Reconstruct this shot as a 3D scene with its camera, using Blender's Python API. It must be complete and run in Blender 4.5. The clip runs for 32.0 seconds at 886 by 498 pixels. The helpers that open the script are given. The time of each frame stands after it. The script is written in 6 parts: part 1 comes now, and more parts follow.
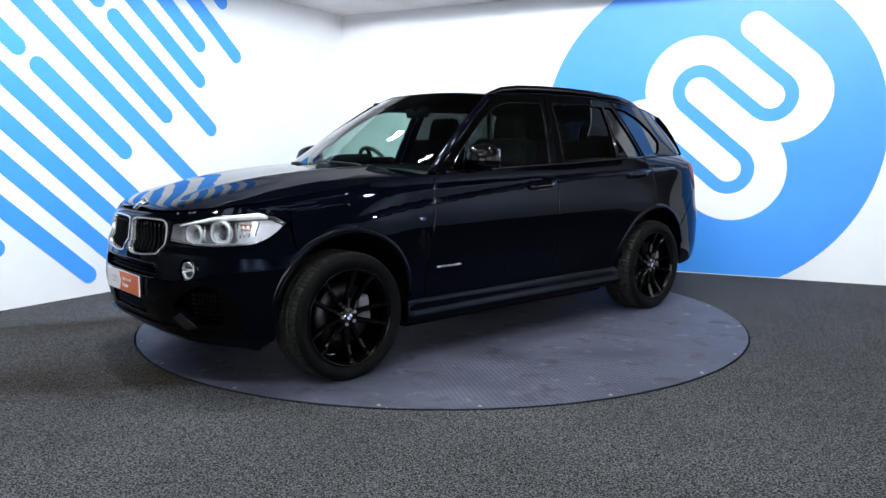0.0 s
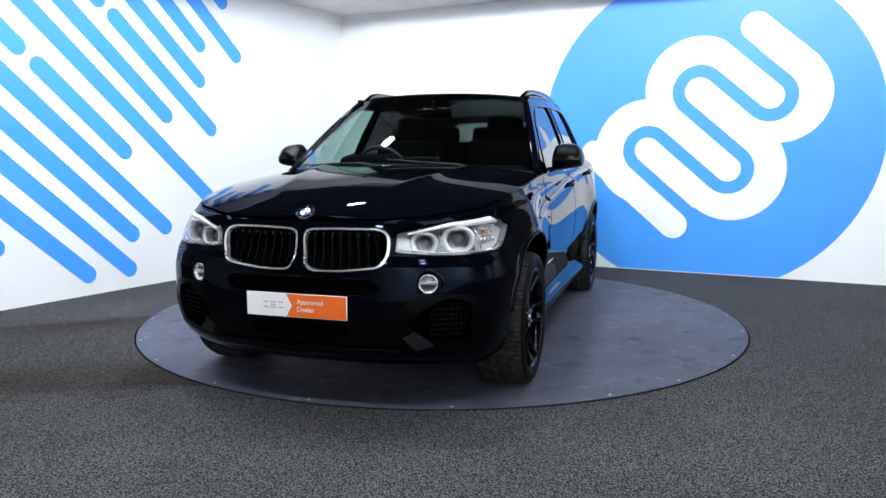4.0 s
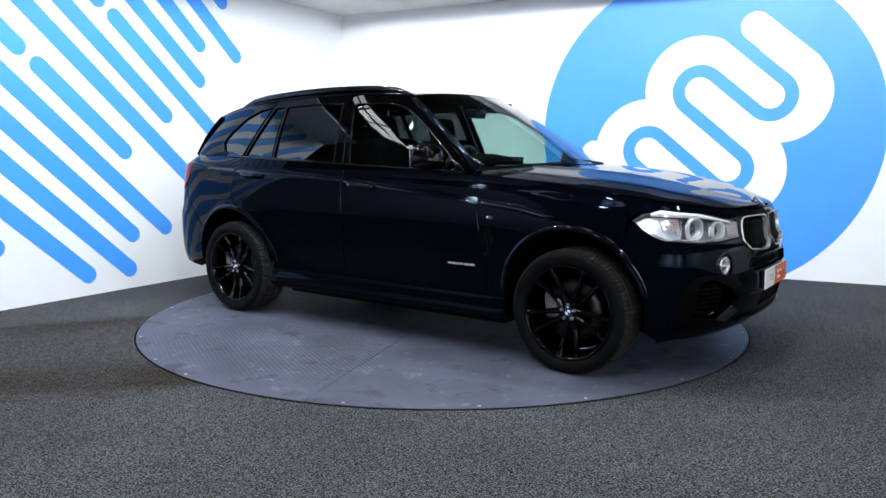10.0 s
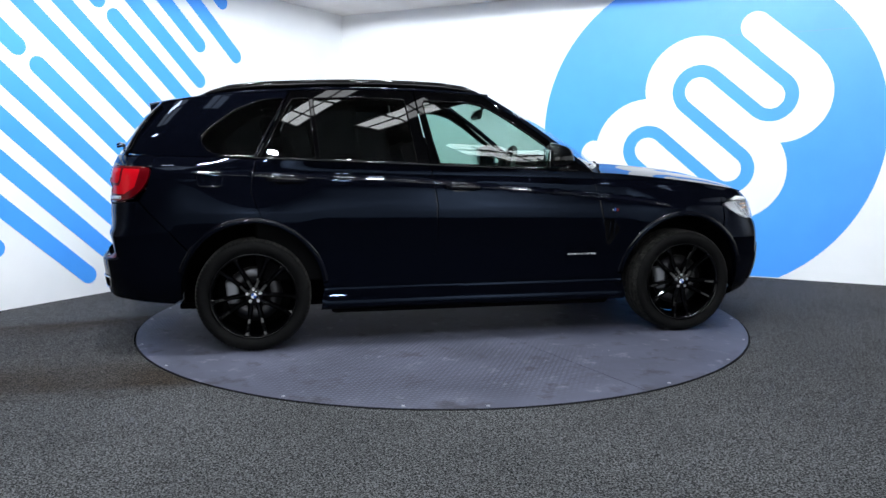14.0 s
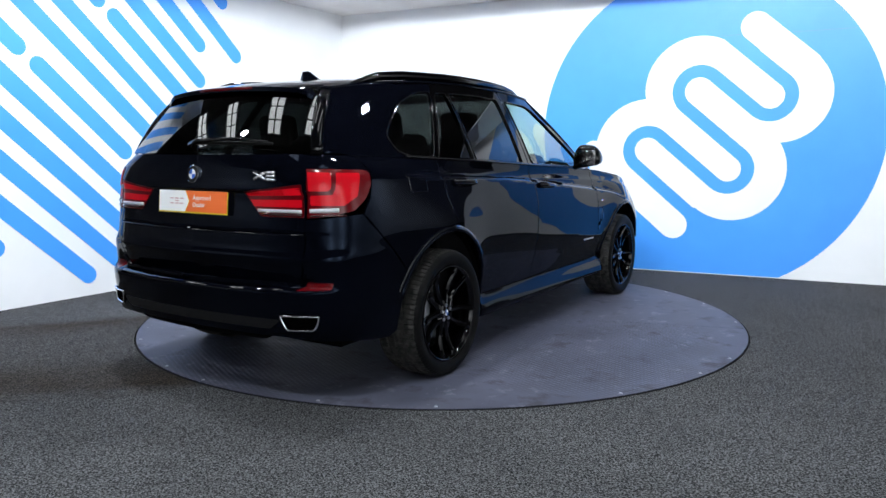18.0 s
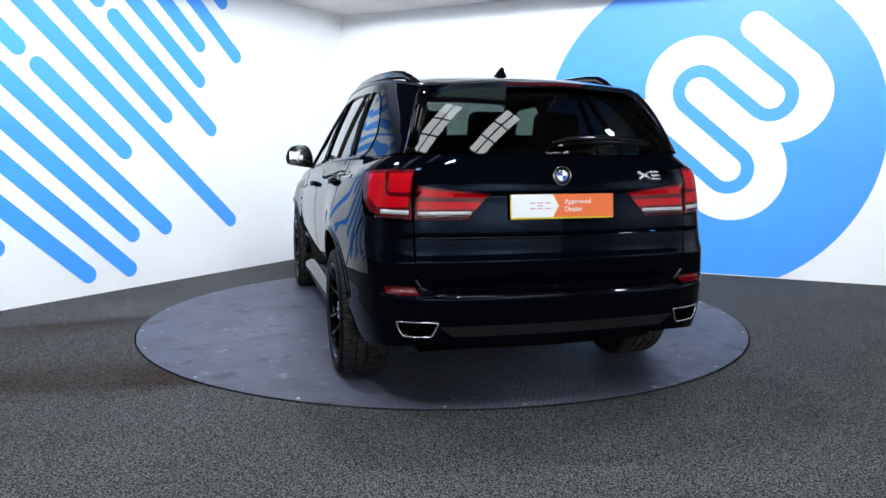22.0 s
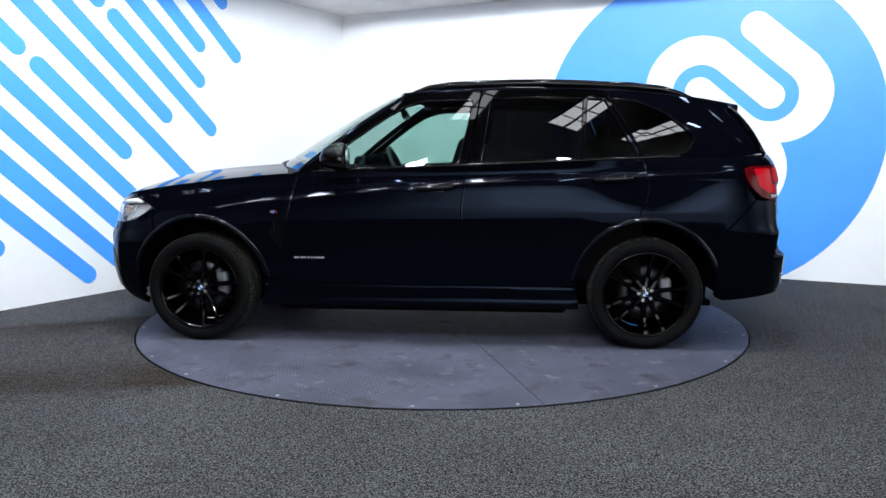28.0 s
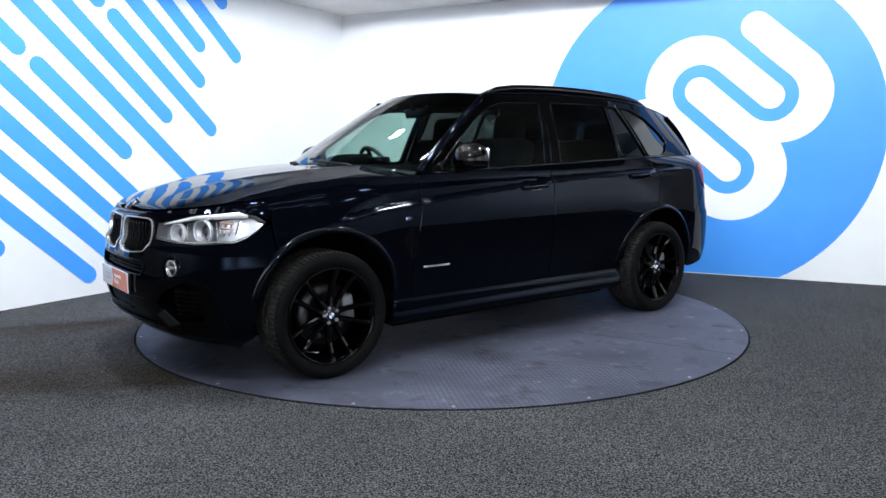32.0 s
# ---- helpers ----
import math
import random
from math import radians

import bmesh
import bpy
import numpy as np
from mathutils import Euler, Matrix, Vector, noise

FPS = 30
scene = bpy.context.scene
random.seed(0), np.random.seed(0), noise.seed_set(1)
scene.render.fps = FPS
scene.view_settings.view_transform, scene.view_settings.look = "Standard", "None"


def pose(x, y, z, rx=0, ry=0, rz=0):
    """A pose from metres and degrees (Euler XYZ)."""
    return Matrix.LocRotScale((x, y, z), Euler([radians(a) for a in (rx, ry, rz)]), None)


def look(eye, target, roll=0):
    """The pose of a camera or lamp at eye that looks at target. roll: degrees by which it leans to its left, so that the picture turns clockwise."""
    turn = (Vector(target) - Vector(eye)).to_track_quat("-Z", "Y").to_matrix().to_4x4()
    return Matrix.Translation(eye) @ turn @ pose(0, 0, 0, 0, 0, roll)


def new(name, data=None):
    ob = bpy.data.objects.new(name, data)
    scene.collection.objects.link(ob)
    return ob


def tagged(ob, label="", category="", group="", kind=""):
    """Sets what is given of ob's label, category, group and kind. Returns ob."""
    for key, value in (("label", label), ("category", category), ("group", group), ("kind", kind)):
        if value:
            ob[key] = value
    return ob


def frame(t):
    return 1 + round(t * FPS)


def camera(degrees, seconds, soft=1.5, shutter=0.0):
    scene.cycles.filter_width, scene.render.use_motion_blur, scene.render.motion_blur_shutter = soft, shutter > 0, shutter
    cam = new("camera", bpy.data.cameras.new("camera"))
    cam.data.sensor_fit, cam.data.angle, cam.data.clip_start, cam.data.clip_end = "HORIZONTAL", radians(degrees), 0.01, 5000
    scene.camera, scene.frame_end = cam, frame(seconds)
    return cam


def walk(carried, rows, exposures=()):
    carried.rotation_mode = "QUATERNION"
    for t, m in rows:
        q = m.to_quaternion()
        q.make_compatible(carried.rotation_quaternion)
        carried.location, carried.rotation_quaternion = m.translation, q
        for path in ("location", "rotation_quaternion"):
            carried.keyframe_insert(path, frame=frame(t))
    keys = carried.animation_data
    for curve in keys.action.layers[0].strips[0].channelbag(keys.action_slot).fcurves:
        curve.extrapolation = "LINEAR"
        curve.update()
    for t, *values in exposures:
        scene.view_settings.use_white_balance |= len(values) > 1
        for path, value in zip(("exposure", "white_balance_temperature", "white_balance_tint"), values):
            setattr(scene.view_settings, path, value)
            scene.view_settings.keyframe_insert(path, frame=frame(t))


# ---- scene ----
from mathutils import geometry

# ---------- camera: stands still on a tripod ----------
cam = camera(61.8, 32.0, soft=1.5)
EYE = pose(0.0, -5.758, 1.240, 82.735, 0.0, -0.054)
walk(cam, [(0.0, EYE), (32.0, EYE)])

# ---------- light ----------
world = bpy.data.worlds.new("hall_air")
scene.world = world
world.use_nodes = True
world.node_tree.nodes["Background"].inputs[0].default_value = (0.55, 0.62, 0.75, 1)
world.node_tree.nodes["Background"].inputs[1].default_value = 0.02
scene.view_settings.exposure = 0.0


def lamp(x, y, z, size, watts, tint=(0.85, 0.925, 1.0), target=None, wide=None, spread=180):
    data = bpy.data.lights.new("area_lamp", "AREA")
    data.shape, data.size, data.size_y = "RECTANGLE", wide or size, size
    data.energy, data.color, data.spread = watts, tint, radians(spread)
    ob = new("area_lamp", data)
    ob.matrix_world = look((x, y, z), target or (x, y + 0.001, 0))
    return ob


# square LED floods: rows hung over the turntable, the rear one tilted to the studio walls, and two further out in the hall
for lx, ly, watts in ((-3.10, -1.40, 24), (-1.95, -1.05, 33), (-0.75, -0.65, 38), (0.50, -0.60, 37), (1.70, -0.90, 36), (2.90, -1.40, 32), (4.10, -1.90, 28)):
    for dx in (-0.29, 0.29):
        lamp(lx + dx, ly, 3.5, 0.13, watts * 0.46, target=((lx + dx) * 1.25, ly + 2.6, 1.35 + 0.5 * min(max(lx, 0.0), 1.5)), wide=0.20, spread=135)
for lx, ly, watts in ((-3.20, -2.00, 24), (-1.75, -1.15, 60), (-0.05, -1.05, 56), (1.65, -1.15, 42), (2.85, -2.18, 20)):
    lamp(lx, ly, 3.6, 0.12, watts * 1.2, target=(lx, ly - 2.6, 0.0), wide=0.18)
lamp(-1.05, 0.58, 3.45, 0.20, 30, target=(-1.4, 1.2, 0.0))
for lx, ly, watts in ((-1.45, -5.25, 130), (0.77, -5.75, 82)):
    lamp(lx, ly, 5.0, 0.18, watts, target=(-0.6, -1.5, 0.4), wide=0.26)

# added lamps, unseen, that brighten the hall cladding mirrored in the car's paint
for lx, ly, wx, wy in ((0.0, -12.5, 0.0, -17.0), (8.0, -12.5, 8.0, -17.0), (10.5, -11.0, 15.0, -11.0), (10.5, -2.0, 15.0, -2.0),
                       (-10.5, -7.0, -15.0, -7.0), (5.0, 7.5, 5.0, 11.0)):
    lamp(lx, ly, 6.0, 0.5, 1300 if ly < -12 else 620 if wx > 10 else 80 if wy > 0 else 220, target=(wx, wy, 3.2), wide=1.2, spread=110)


# ---------- materials ----------
def material(name, color, rough=0.5, metal=0.0, coat=0.0, spec=0.5):
    m = bpy.data.materials.new(name)
    m.use_nodes = True
    b = m.node_tree.nodes["Principled BSDF"]
    b.inputs["Base Color"].default_value = (*color, 1)
    b.inputs["Roughness"].default_value = rough
    b.inputs["Metallic"].default_value = metal
    b.inputs["Coat Weight"].default_value = coat
    b.inputs["Coat Roughness"].default_value = 0.015
    b.inputs["Specular IOR Level"].default_value = spec
    return m


def nd(m, kind, **sets):
    n = m.node_tree.nodes.new(kind)
    for key, value in sets.items():
        n.inputs[key.replace("_", " ")].default_value = value
    return n


def wire(m, a, ao, b, bi):
    m.node_tree.links.new(a.outputs[ao], b.inputs[bi])


def bsdf(m):
    return m.node_tree.nodes["Principled BSDF"]


def noisy(m, scale, low, high, detail=4.0, source="Object", pos=(0.35, 0.65)):
    """Colour between low and high by a noise; returns the ramp."""
    tc = nd(m, "ShaderNodeTexCoord")
    n = nd(m, "ShaderNodeTexNoise", Scale=scale, Detail=detail, Roughness=0.6)
    wire(m, tc, source, n, "Vector")
    r = nd(m, "ShaderNodeValToRGB")
    r.color_ramp.elements[0].position, r.color_ramp.elements[1].position = pos
    r.color_ramp.elements[0].color, r.color_ramp.elements[1].color = (*low, 1), (*high, 1)
    wire(m, n, "Fac", r, "Fac")
    return tc, n, r


def relief(m, tc, scale, strength, distance, source="Object", detail=3.0):
    n = nd(m, "ShaderNodeTexNoise", Scale=scale, Detail=detail)
    wire(m, tc, source, n, "Vector")
    b = nd(m, "ShaderNodeBump", Strength=strength, Distance=distance)
    wire(m, n, "Fac", b, "Height")
    wire(m, b, "Normal", bsdf(m), "Normal")
    return b


def glassy(name, tint, gloss=1.0, ior=1.5):
    """A thin pane: it lets tinted light through and mirrors by its index."""
    m = bpy.data.materials.new(name)
    m.use_nodes = True
    t = m.node_tree
    t.nodes.remove(t.nodes["Principled BSDF"])
    clear, mirror = nd(m, "ShaderNodeBsdfTransparent"), nd(m, "ShaderNodeBsdfGlossy", Roughness=0.0)
    clear.inputs["Color"].default_value = (*tint, 1)
    mirror.inputs["Color"].default_value = (gloss, gloss, gloss, 1)
    lw = nd(m, "ShaderNodeLayerWeight", Blend=0.5)
    pw = nd(m, "ShaderNodeMath")
    pw.operation = "POWER"
    pw.inputs[1].default_value = 5.0
    wire(m, lw, "Facing", pw, 0)
    fit = nd(m, "ShaderNodeMapRange")
    fit.inputs["To Min"].default_value, fit.inputs["To Max"].default_value = ((ior - 1) / (ior + 1)) ** 2 * 1.6, 0.95
    wire(m, pw, "Value", fit, "Value")
    mix = nd(m, "ShaderNodeMixShader")
    wire(m, fit, "Result", mix, 0)
    wire(m, clear, "BSDF", mix, 1)
    wire(m, mirror, "BSDF", mix, 2)
    wire(m, mix, "Shader", t.nodes["Material Output"], "Surface")
    return m


# car materials
PAINT = material("blue_black_metallic_paint", (0.001, 0.0013, 0.0028), 0.02, 0.0, 0.0, 0.10)
bsdf(PAINT).inputs["Specular Tint"].default_value = (0.46, 0.64, 1.0, 1)
tcp, ncp, rcp = noisy(PAINT, 2600.0, (0.0006, 0.0008, 0.0016), (0.0017, 0.0021, 0.0046), 1.0)
wire(PAINT, rcp, "Color", bsdf(PAINT), "Base Color")
# glossier copy of the body paint, for beads that imitate edge glints
GLINT_PAINT = material("glossier_glint_paint", (0.0015, 0.0018, 0.004), 0.02, 0.0, 0.0, 0.36)
GLOSS_BLACK = material("gloss_black_trim", (0.0008, 0.0008, 0.001), 0.018, 0.0, 0.0, 0.32)
RIM_BLACK = material("gloss_black_alloy", (0.0008, 0.0008, 0.001), 0.025, 0.0, 0.0, 0.22)
SLAT_BLACK = material("satin_black_slat", (0.001, 0.001, 0.0012), 0.3, spec=0.07)
PLASTIC = material("black_grained_plastic", (0.003, 0.003, 0.0035), 0.6, spec=0.25)
relief(PLASTIC, nd(PLASTIC, "ShaderNodeTexCoord"), 900.0, 0.25, 0.001)
APRON = material("satin_grey_black_plastic", (0.012, 0.012, 0.014), 0.45, spec=0.4)
# near-black colour that puts shade into cavities, wells and the underside
SHADE_BLACK = material("cavity_shade_black", (0.001, 0.001, 0.001), 0.95, spec=0.05)
RUBBER = material("tyre_rubber", (0.004, 0.004, 0.0045), 0.6, spec=0.1)
tcr, ncr, rcr = noisy(RUBBER, 14.0, (0.0014, 0.0014, 0.0016), (0.0034, 0.0033, 0.0032))
wire(RUBBER, rcr, "Color", bsdf(RUBBER), "Base Color")
KIDNEY_CHROME = material("satin_chrome_frame", (0.92, 0.92, 0.94), 0.18, 0.75)
TREAD = material("dusty_tyre_tread", (0.014, 0.0135, 0.013), 0.8, spec=0.15)
tct, nct, rct = noisy(TREAD, 30.0, (0.010, 0.010, 0.0096), (0.036, 0.0345, 0.032))
wire(TREAD, rct, "Color", bsdf(TREAD), "Base Color")
CHROME = material("bright_chrome", (0.82, 0.83, 0.85), 0.08, 1.0)
SATIN = material("satin_aluminium", (0.55, 0.56, 0.58), 0.32, 1.0)
STEEL = material("brake_steel", (0.05, 0.05, 0.053), 0.4, 1.0)
CALIPER = material("grey_caliper", (0.15, 0.155, 0.17), 0.4, 0.3)
CLEAR = glassy("clear_lens", (0.93, 0.94, 0.95))
GLASS = glassy("green_tinted_glass", (0.48, 0.66, 0.60))
PRIVACY = glassy("privacy_glass", (0.045, 0.05, 0.05))
REAR_GLASS = glassy("tinted_rear_glass", (0.13, 0.155, 0.15))
SCREEN = glassy("windscreen_glass", (0.60, 0.72, 0.68))
RED = material("red_lamp_lens", (0.085, 0.0006, 0.0025), 0.3, 0.0, 0.35, 0.05)
RED_LIT = material("bright_red_lamp_bar", (0.50, 0.0016, 0.008), 0.4, 0.0, 0.30, 0.05)
RED_DARK = material("deep_red_lamp_lens", (0.03, 0.0006, 0.0012), 0.10, 0.0, 0.5)
STRIP_GREY = material("reversing_lamp_lens", (0.50, 0.50, 0.52), 0.22, 0.0, 0.6)
RING_GREY = material("ring_light_white", (0.70, 0.70, 0.73), 0.2, 0.0, 0.8)
PROJECTOR = material("grey_projector_glass", (0.07, 0.07, 0.08), 0.06, 0.0, 1.0)
LENS_WHITE = material("frosted_lamp_bar", (0.88, 0.88, 0.89), 0.22, 0.0, 0.8)
AMBER = material("amber_lens", (0.60, 0.38, 0.28), 0.25, 0.0, 0.5)
FOG_BOWL = material("fog_lamp_bowl", (0.30, 0.30, 0.32), 0.12, 0.9)
FOG_BRIGHT = material("bright_fog_trim", (0.45, 0.45, 0.46), 0.3, 0.3, 0.5)
REFLECTOR = material("lamp_reflector", (0.82, 0.83, 0.85), 0.2, 0.8)
LAMP_SILVER = material("lamp_silver_bed", (0.78, 0.78, 0.82), 0.25, 0.35, 0.6)
LAMP_DARK = material("lamp_bezel_grey", (0.24, 0.24, 0.26), 0.25, 0.3, 0.4)
WHEEL_GREY = material("steering_wheel_leather", (0.014, 0.014, 0.015), 0.5)
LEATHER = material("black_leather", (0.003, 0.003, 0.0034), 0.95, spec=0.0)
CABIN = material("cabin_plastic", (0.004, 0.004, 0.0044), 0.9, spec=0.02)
PLATE_WHITE = material("plate_white", (0.90, 0.90, 0.90), 0.35, 0, 0.3)
PLATE_ORANGE = material("plate_orange", (0.87, 0.16, 0.025), 0.35, 0, 0.3)
PLATE_YELLOW = material("plate_yellow", (0.80, 0.62, 0.02), 0.35, 0, 0.3)
PLATE_PINK = material("plate_faded_red", (0.62, 0.40, 0.42), 0.4)
BADGE_BLUE = material("badge_blue", (0.02, 0.09, 0.42), 0.2, 0, 0.8)
BADGE_WHITE = material("badge_white", (0.78, 0.78, 0.80), 0.2, 0, 0.8)

# room materials
WALL = material("white_wall_paint", (0.82, 0.825, 0.84), 0.55)
tcw, ncw, rcw = noisy(WALL, 0.8, (0.78, 0.785, 0.80), (0.84, 0.845, 0.86))
wire(WALL, rcw, "Color", bsdf(WALL), "Base Color")
relief(WALL, tcw, 160.0, 0.12, 0.002)
BLUE = material("sky_blue_vinyl", (0.060, 0.32, 0.88), 0.42)
tcb, ncb, rcb = noisy(BLUE, 1.1, (0.056, 0.305, 0.87), (0.066, 0.335, 0.91))
wire(BLUE, rcb, "Color", bsdf(BLUE), "Base Color")
CEILING = material("ceiling_white", (0.76, 0.72, 0.71), 0.7)
tcc, ncc, rcc = noisy(CEILING, 1.6, (0.70, 0.66, 0.65), (0.80, 0.77, 0.76))
wire(CEILING, rcc, "Color", bsdf(CEILING), "Base Color")
HALL = material("hall_grey_cladding", (0.50, 0.49, 0.48), 0.7)
tch, nch, rch = noisy(HALL, 0.6, (0.42, 0.41, 0.40), (0.56, 0.55, 0.54))
wire(HALL, rch, "Color", bsdf(HALL), "Base Color")
HALL_ROOF = material("hall_roof_sheet", (0.06, 0.06, 0.06), 0.7)
tcq, ncq, rcq = noisy(HALL_ROOF, 0.7, (0.04, 0.04, 0.042), (0.085, 0.08, 0.08))
wire(HALL_ROOF, rcq, "Color", bsdf(HALL_ROOF), "Base Color")
SKYLIGHT = bpy.data.materials.new("skylight_daylight")
SKYLIGHT.use_nodes = True
bsdf(SKYLIGHT).inputs["Base Color"].default_value = (0.6, 0.6, 0.6, 1)
bsdf(SKYLIGHT).inputs["Emission Color"].default_value = (0.92, 0.96, 1.0, 1)
bsdf(SKYLIGHT).inputs["Emission Strength"].default_value = 6.0

CARPET = material("grey_fleck_carpet", (0.06, 0.06, 0.065), 0.95, spec=0.1)
tck, nck, rck = noisy(CARPET, 128.0, (0.008, 0.0082, 0.0085), (0.142, 0.143, 0.148), 1.8, pos=(0.42, 0.65))
big = nd(CARPET, "ShaderNodeTexNoise", Scale=0.9, Detail=5.0)
wire(CARPET, tck, "Object", big, "Vector")
fade = nd(CARPET, "ShaderNodeMapRange")
fade.inputs["From Min"].default_value, fade.inputs["From Max"].default_value = 0.3, 0.7
fade.inputs["To Min"].default_value, fade.inputs["To Max"].default_value = 0.82, 1.12
wire(CARPET, big, "Fac", fade, "Value")
mul = nd(CARPET, "ShaderNodeMix")
mul.data_type, mul.blend_type = "RGBA", "MULTIPLY"
mul.inputs[0].default_value = 1.0
wire(CARPET, rck, "Color", mul, 6)
wire(CARPET, fade, "Result", mul, 7)
wire(CARPET, mul, 2, bsdf(CARPET), "Base Color")
relief(CARPET, tck, 112.0, 0.5, 0.006)

# worn carpet beside the turntable: the same fleck under brown stains that fade towards the strip's edge
WORN = material("worn_brown_carpet", (0.05, 0.042, 0.036), 0.95, spec=0.1)
tco, nco, rco = noisy(WORN, 128.0, (0.012, 0.0122, 0.0125), (0.130, 0.131, 0.136), 1.8, pos=(0.40, 0.68))
stain = nd(WORN, "ShaderNodeTexNoise", Scale=1.7, Detail=7.0, Roughness=0.6)
wire(WORN, tco, "Object", stain, "Vector")
stain_fit = nd(WORN, "ShaderNodeMapRange")
stain_fit.inputs["From Min"].default_value, stain_fit.inputs["From Max"].default_value = 0.38, 0.66
stain_fit.inputs["To Min"].default_value, stain_fit.inputs["To Max"].default_value = 0.60, 1.0
wire(WORN, stain, "Fac", stain_fit, "Value")
reach = nd(WORN, "ShaderNodeAttribute")
reach.attribute_name = "wear"
both = nd(WORN, "ShaderNodeMath")
both.operation = "MULTIPLY"
wire(WORN, stain_fit, "Result", both, 0)
wire(WORN, reach, "Fac", both, 1)
brown = nd(WORN, "ShaderNodeMix")
brown.data_type, brown.blend_type = "RGBA", "MULTIPLY"
brown.inputs[7].default_value = (0.44, 0.32, 0.22, 1)
wire(WORN, both, "Value", brown, 0)
wire(WORN, rco, "Color", brown, 6)
wire(WORN, brown, 2, bsdf(WORN), "Base Color")
relief(WORN, tco, 112.0, 0.4, 0.005)

# painted chequer plate of the turntable
DECK = material("grey_blue_deck_paint", (0.115, 0.118, 0.165), 0.55, spec=0.28)
tcd, ncd, rcd = noisy(DECK, 2.2, (0.054, 0.057, 0.080), (0.098, 0.101, 0.140), 9.0)
scuff = nd(DECK, "ShaderNodeTexNoise", Scale=7.0, Detail=10.0, Roughness=0.72)
wire(DECK, tcd, "Object", scuff, "Vector")
sr = nd(DECK, "ShaderNodeValToRGB")
sr.color_ramp.elements[0].position, sr.color_ramp.elements[1].position = 0.57, 0.72
sr.color_ramp.elements[0].color, sr.color_ramp.elements[1].color = (0, 0, 0, 1), (1, 1, 1, 1)
wire(DECK, scuff, "Fac", sr, "Fac")
mixd = nd(DECK, "ShaderNodeMix")
mixd.data_type = "RGBA"
mixd.inputs[7].default_value = (0.20, 0.20, 0.24, 1)
wire(DECK, rcd, "Color", mixd, 6)
wire(DECK, sr, "Color", mixd, 0)
dark = nd(DECK, "ShaderNodeTexNoise", Scale=4.3, Detail=6.0, Roughness=0.65)
wire(DECK, tcd, "Object", dark, "Vector")
dr2 = nd(DECK, "ShaderNodeValToRGB")
dr2.color_ramp.elements[0].position, dr2.color_ramp.elements[1].position = 0.545, 0.67
dr2.color_ramp.elements[0].color, dr2.color_ramp.elements[1].color = (0, 0, 0, 1), (1, 1, 1, 1)
wire(DECK, dark, "Fac", dr2, "Fac")
mixe = nd(DECK, "ShaderNodeMix")
mixe.data_type = "RGBA"
mixe.inputs[7].default_value = (0.038, 0.038, 0.050, 1)
wire(DECK, mixd, 2, mixe, 6)
wire(DECK, dr2, "Color", mixe, 0)
fleck = nd(DECK, "ShaderNodeTexNoise", Scale=26.0, Detail=3.0, Roughness=0.55)
wire(DECK, tcd, "Object", fleck, "Vector")
fleck_ramp = nd(DECK, "ShaderNodeValToRGB")
fleck_ramp.color_ramp.elements[0].position, fleck_ramp.color_ramp.elements[1].position = 0.735, 0.765
wire(DECK, fleck, "Fac", fleck_ramp, "Fac")
chips = nd(DECK, "ShaderNodeMix")
chips.data_type = "RGBA"
chips.inputs[7].default_value = (0.42, 0.43, 0.47, 1)
wire(DECK, fleck_ramp, "Color", chips, 0)
wire(DECK, mixe, 2, chips, 6)
ribs = nd(DECK, "ShaderNodeMix")
ribs.data_type, ribs.blend_type = "RGBA", "MULTIPLY"
wire(DECK, chips, 2, ribs, 6)
wire(DECK, ribs, 2, bsdf(DECK), "Base Color")
rr = nd(DECK, "ShaderNodeMapRange")
rr.inputs["To Min"].default_value, rr.inputs["To Max"].default_value = 0.46, 0.66
wire(DECK, ncd, "Fac", rr, "Value")
wire(DECK, rr, "Result", bsdf(DECK), "Roughness")
# chequer ribs: two crossed waves, worn flat in places
wave_a = nd(DECK, "ShaderNodeTexWave", Scale=11.0, Distortion=0.0)
rot = nd(DECK, "ShaderNodeMapping")
rot.inputs["Rotation"].default_value = (0, 0, radians(45))
wire(DECK, tcd, "Object", rot, "Vector")
wire(DECK, rot, "Vector", wave_a, "Vector")
wave_b = nd(DECK, "ShaderNodeTexWave", Scale=11.0, Distortion=0.0)
wave_b.bands_direction = "Y"
wire(DECK, rot, "Vector", wave_b, "Vector")
mx = nd(DECK, "ShaderNodeMath")
mx.operation = "MULTIPLY"
wire(DECK, wave_a, "Fac", mx, 0)
wire(DECK, wave_b, "Fac", mx, 1)
SEAM_TURN = 108.0
wear = nd(DECK, "ShaderNodeTexNoise", Scale=3.0, Detail=4.0)
wire(DECK, tcd, "Object", wear, "Vector")
patch_node = None
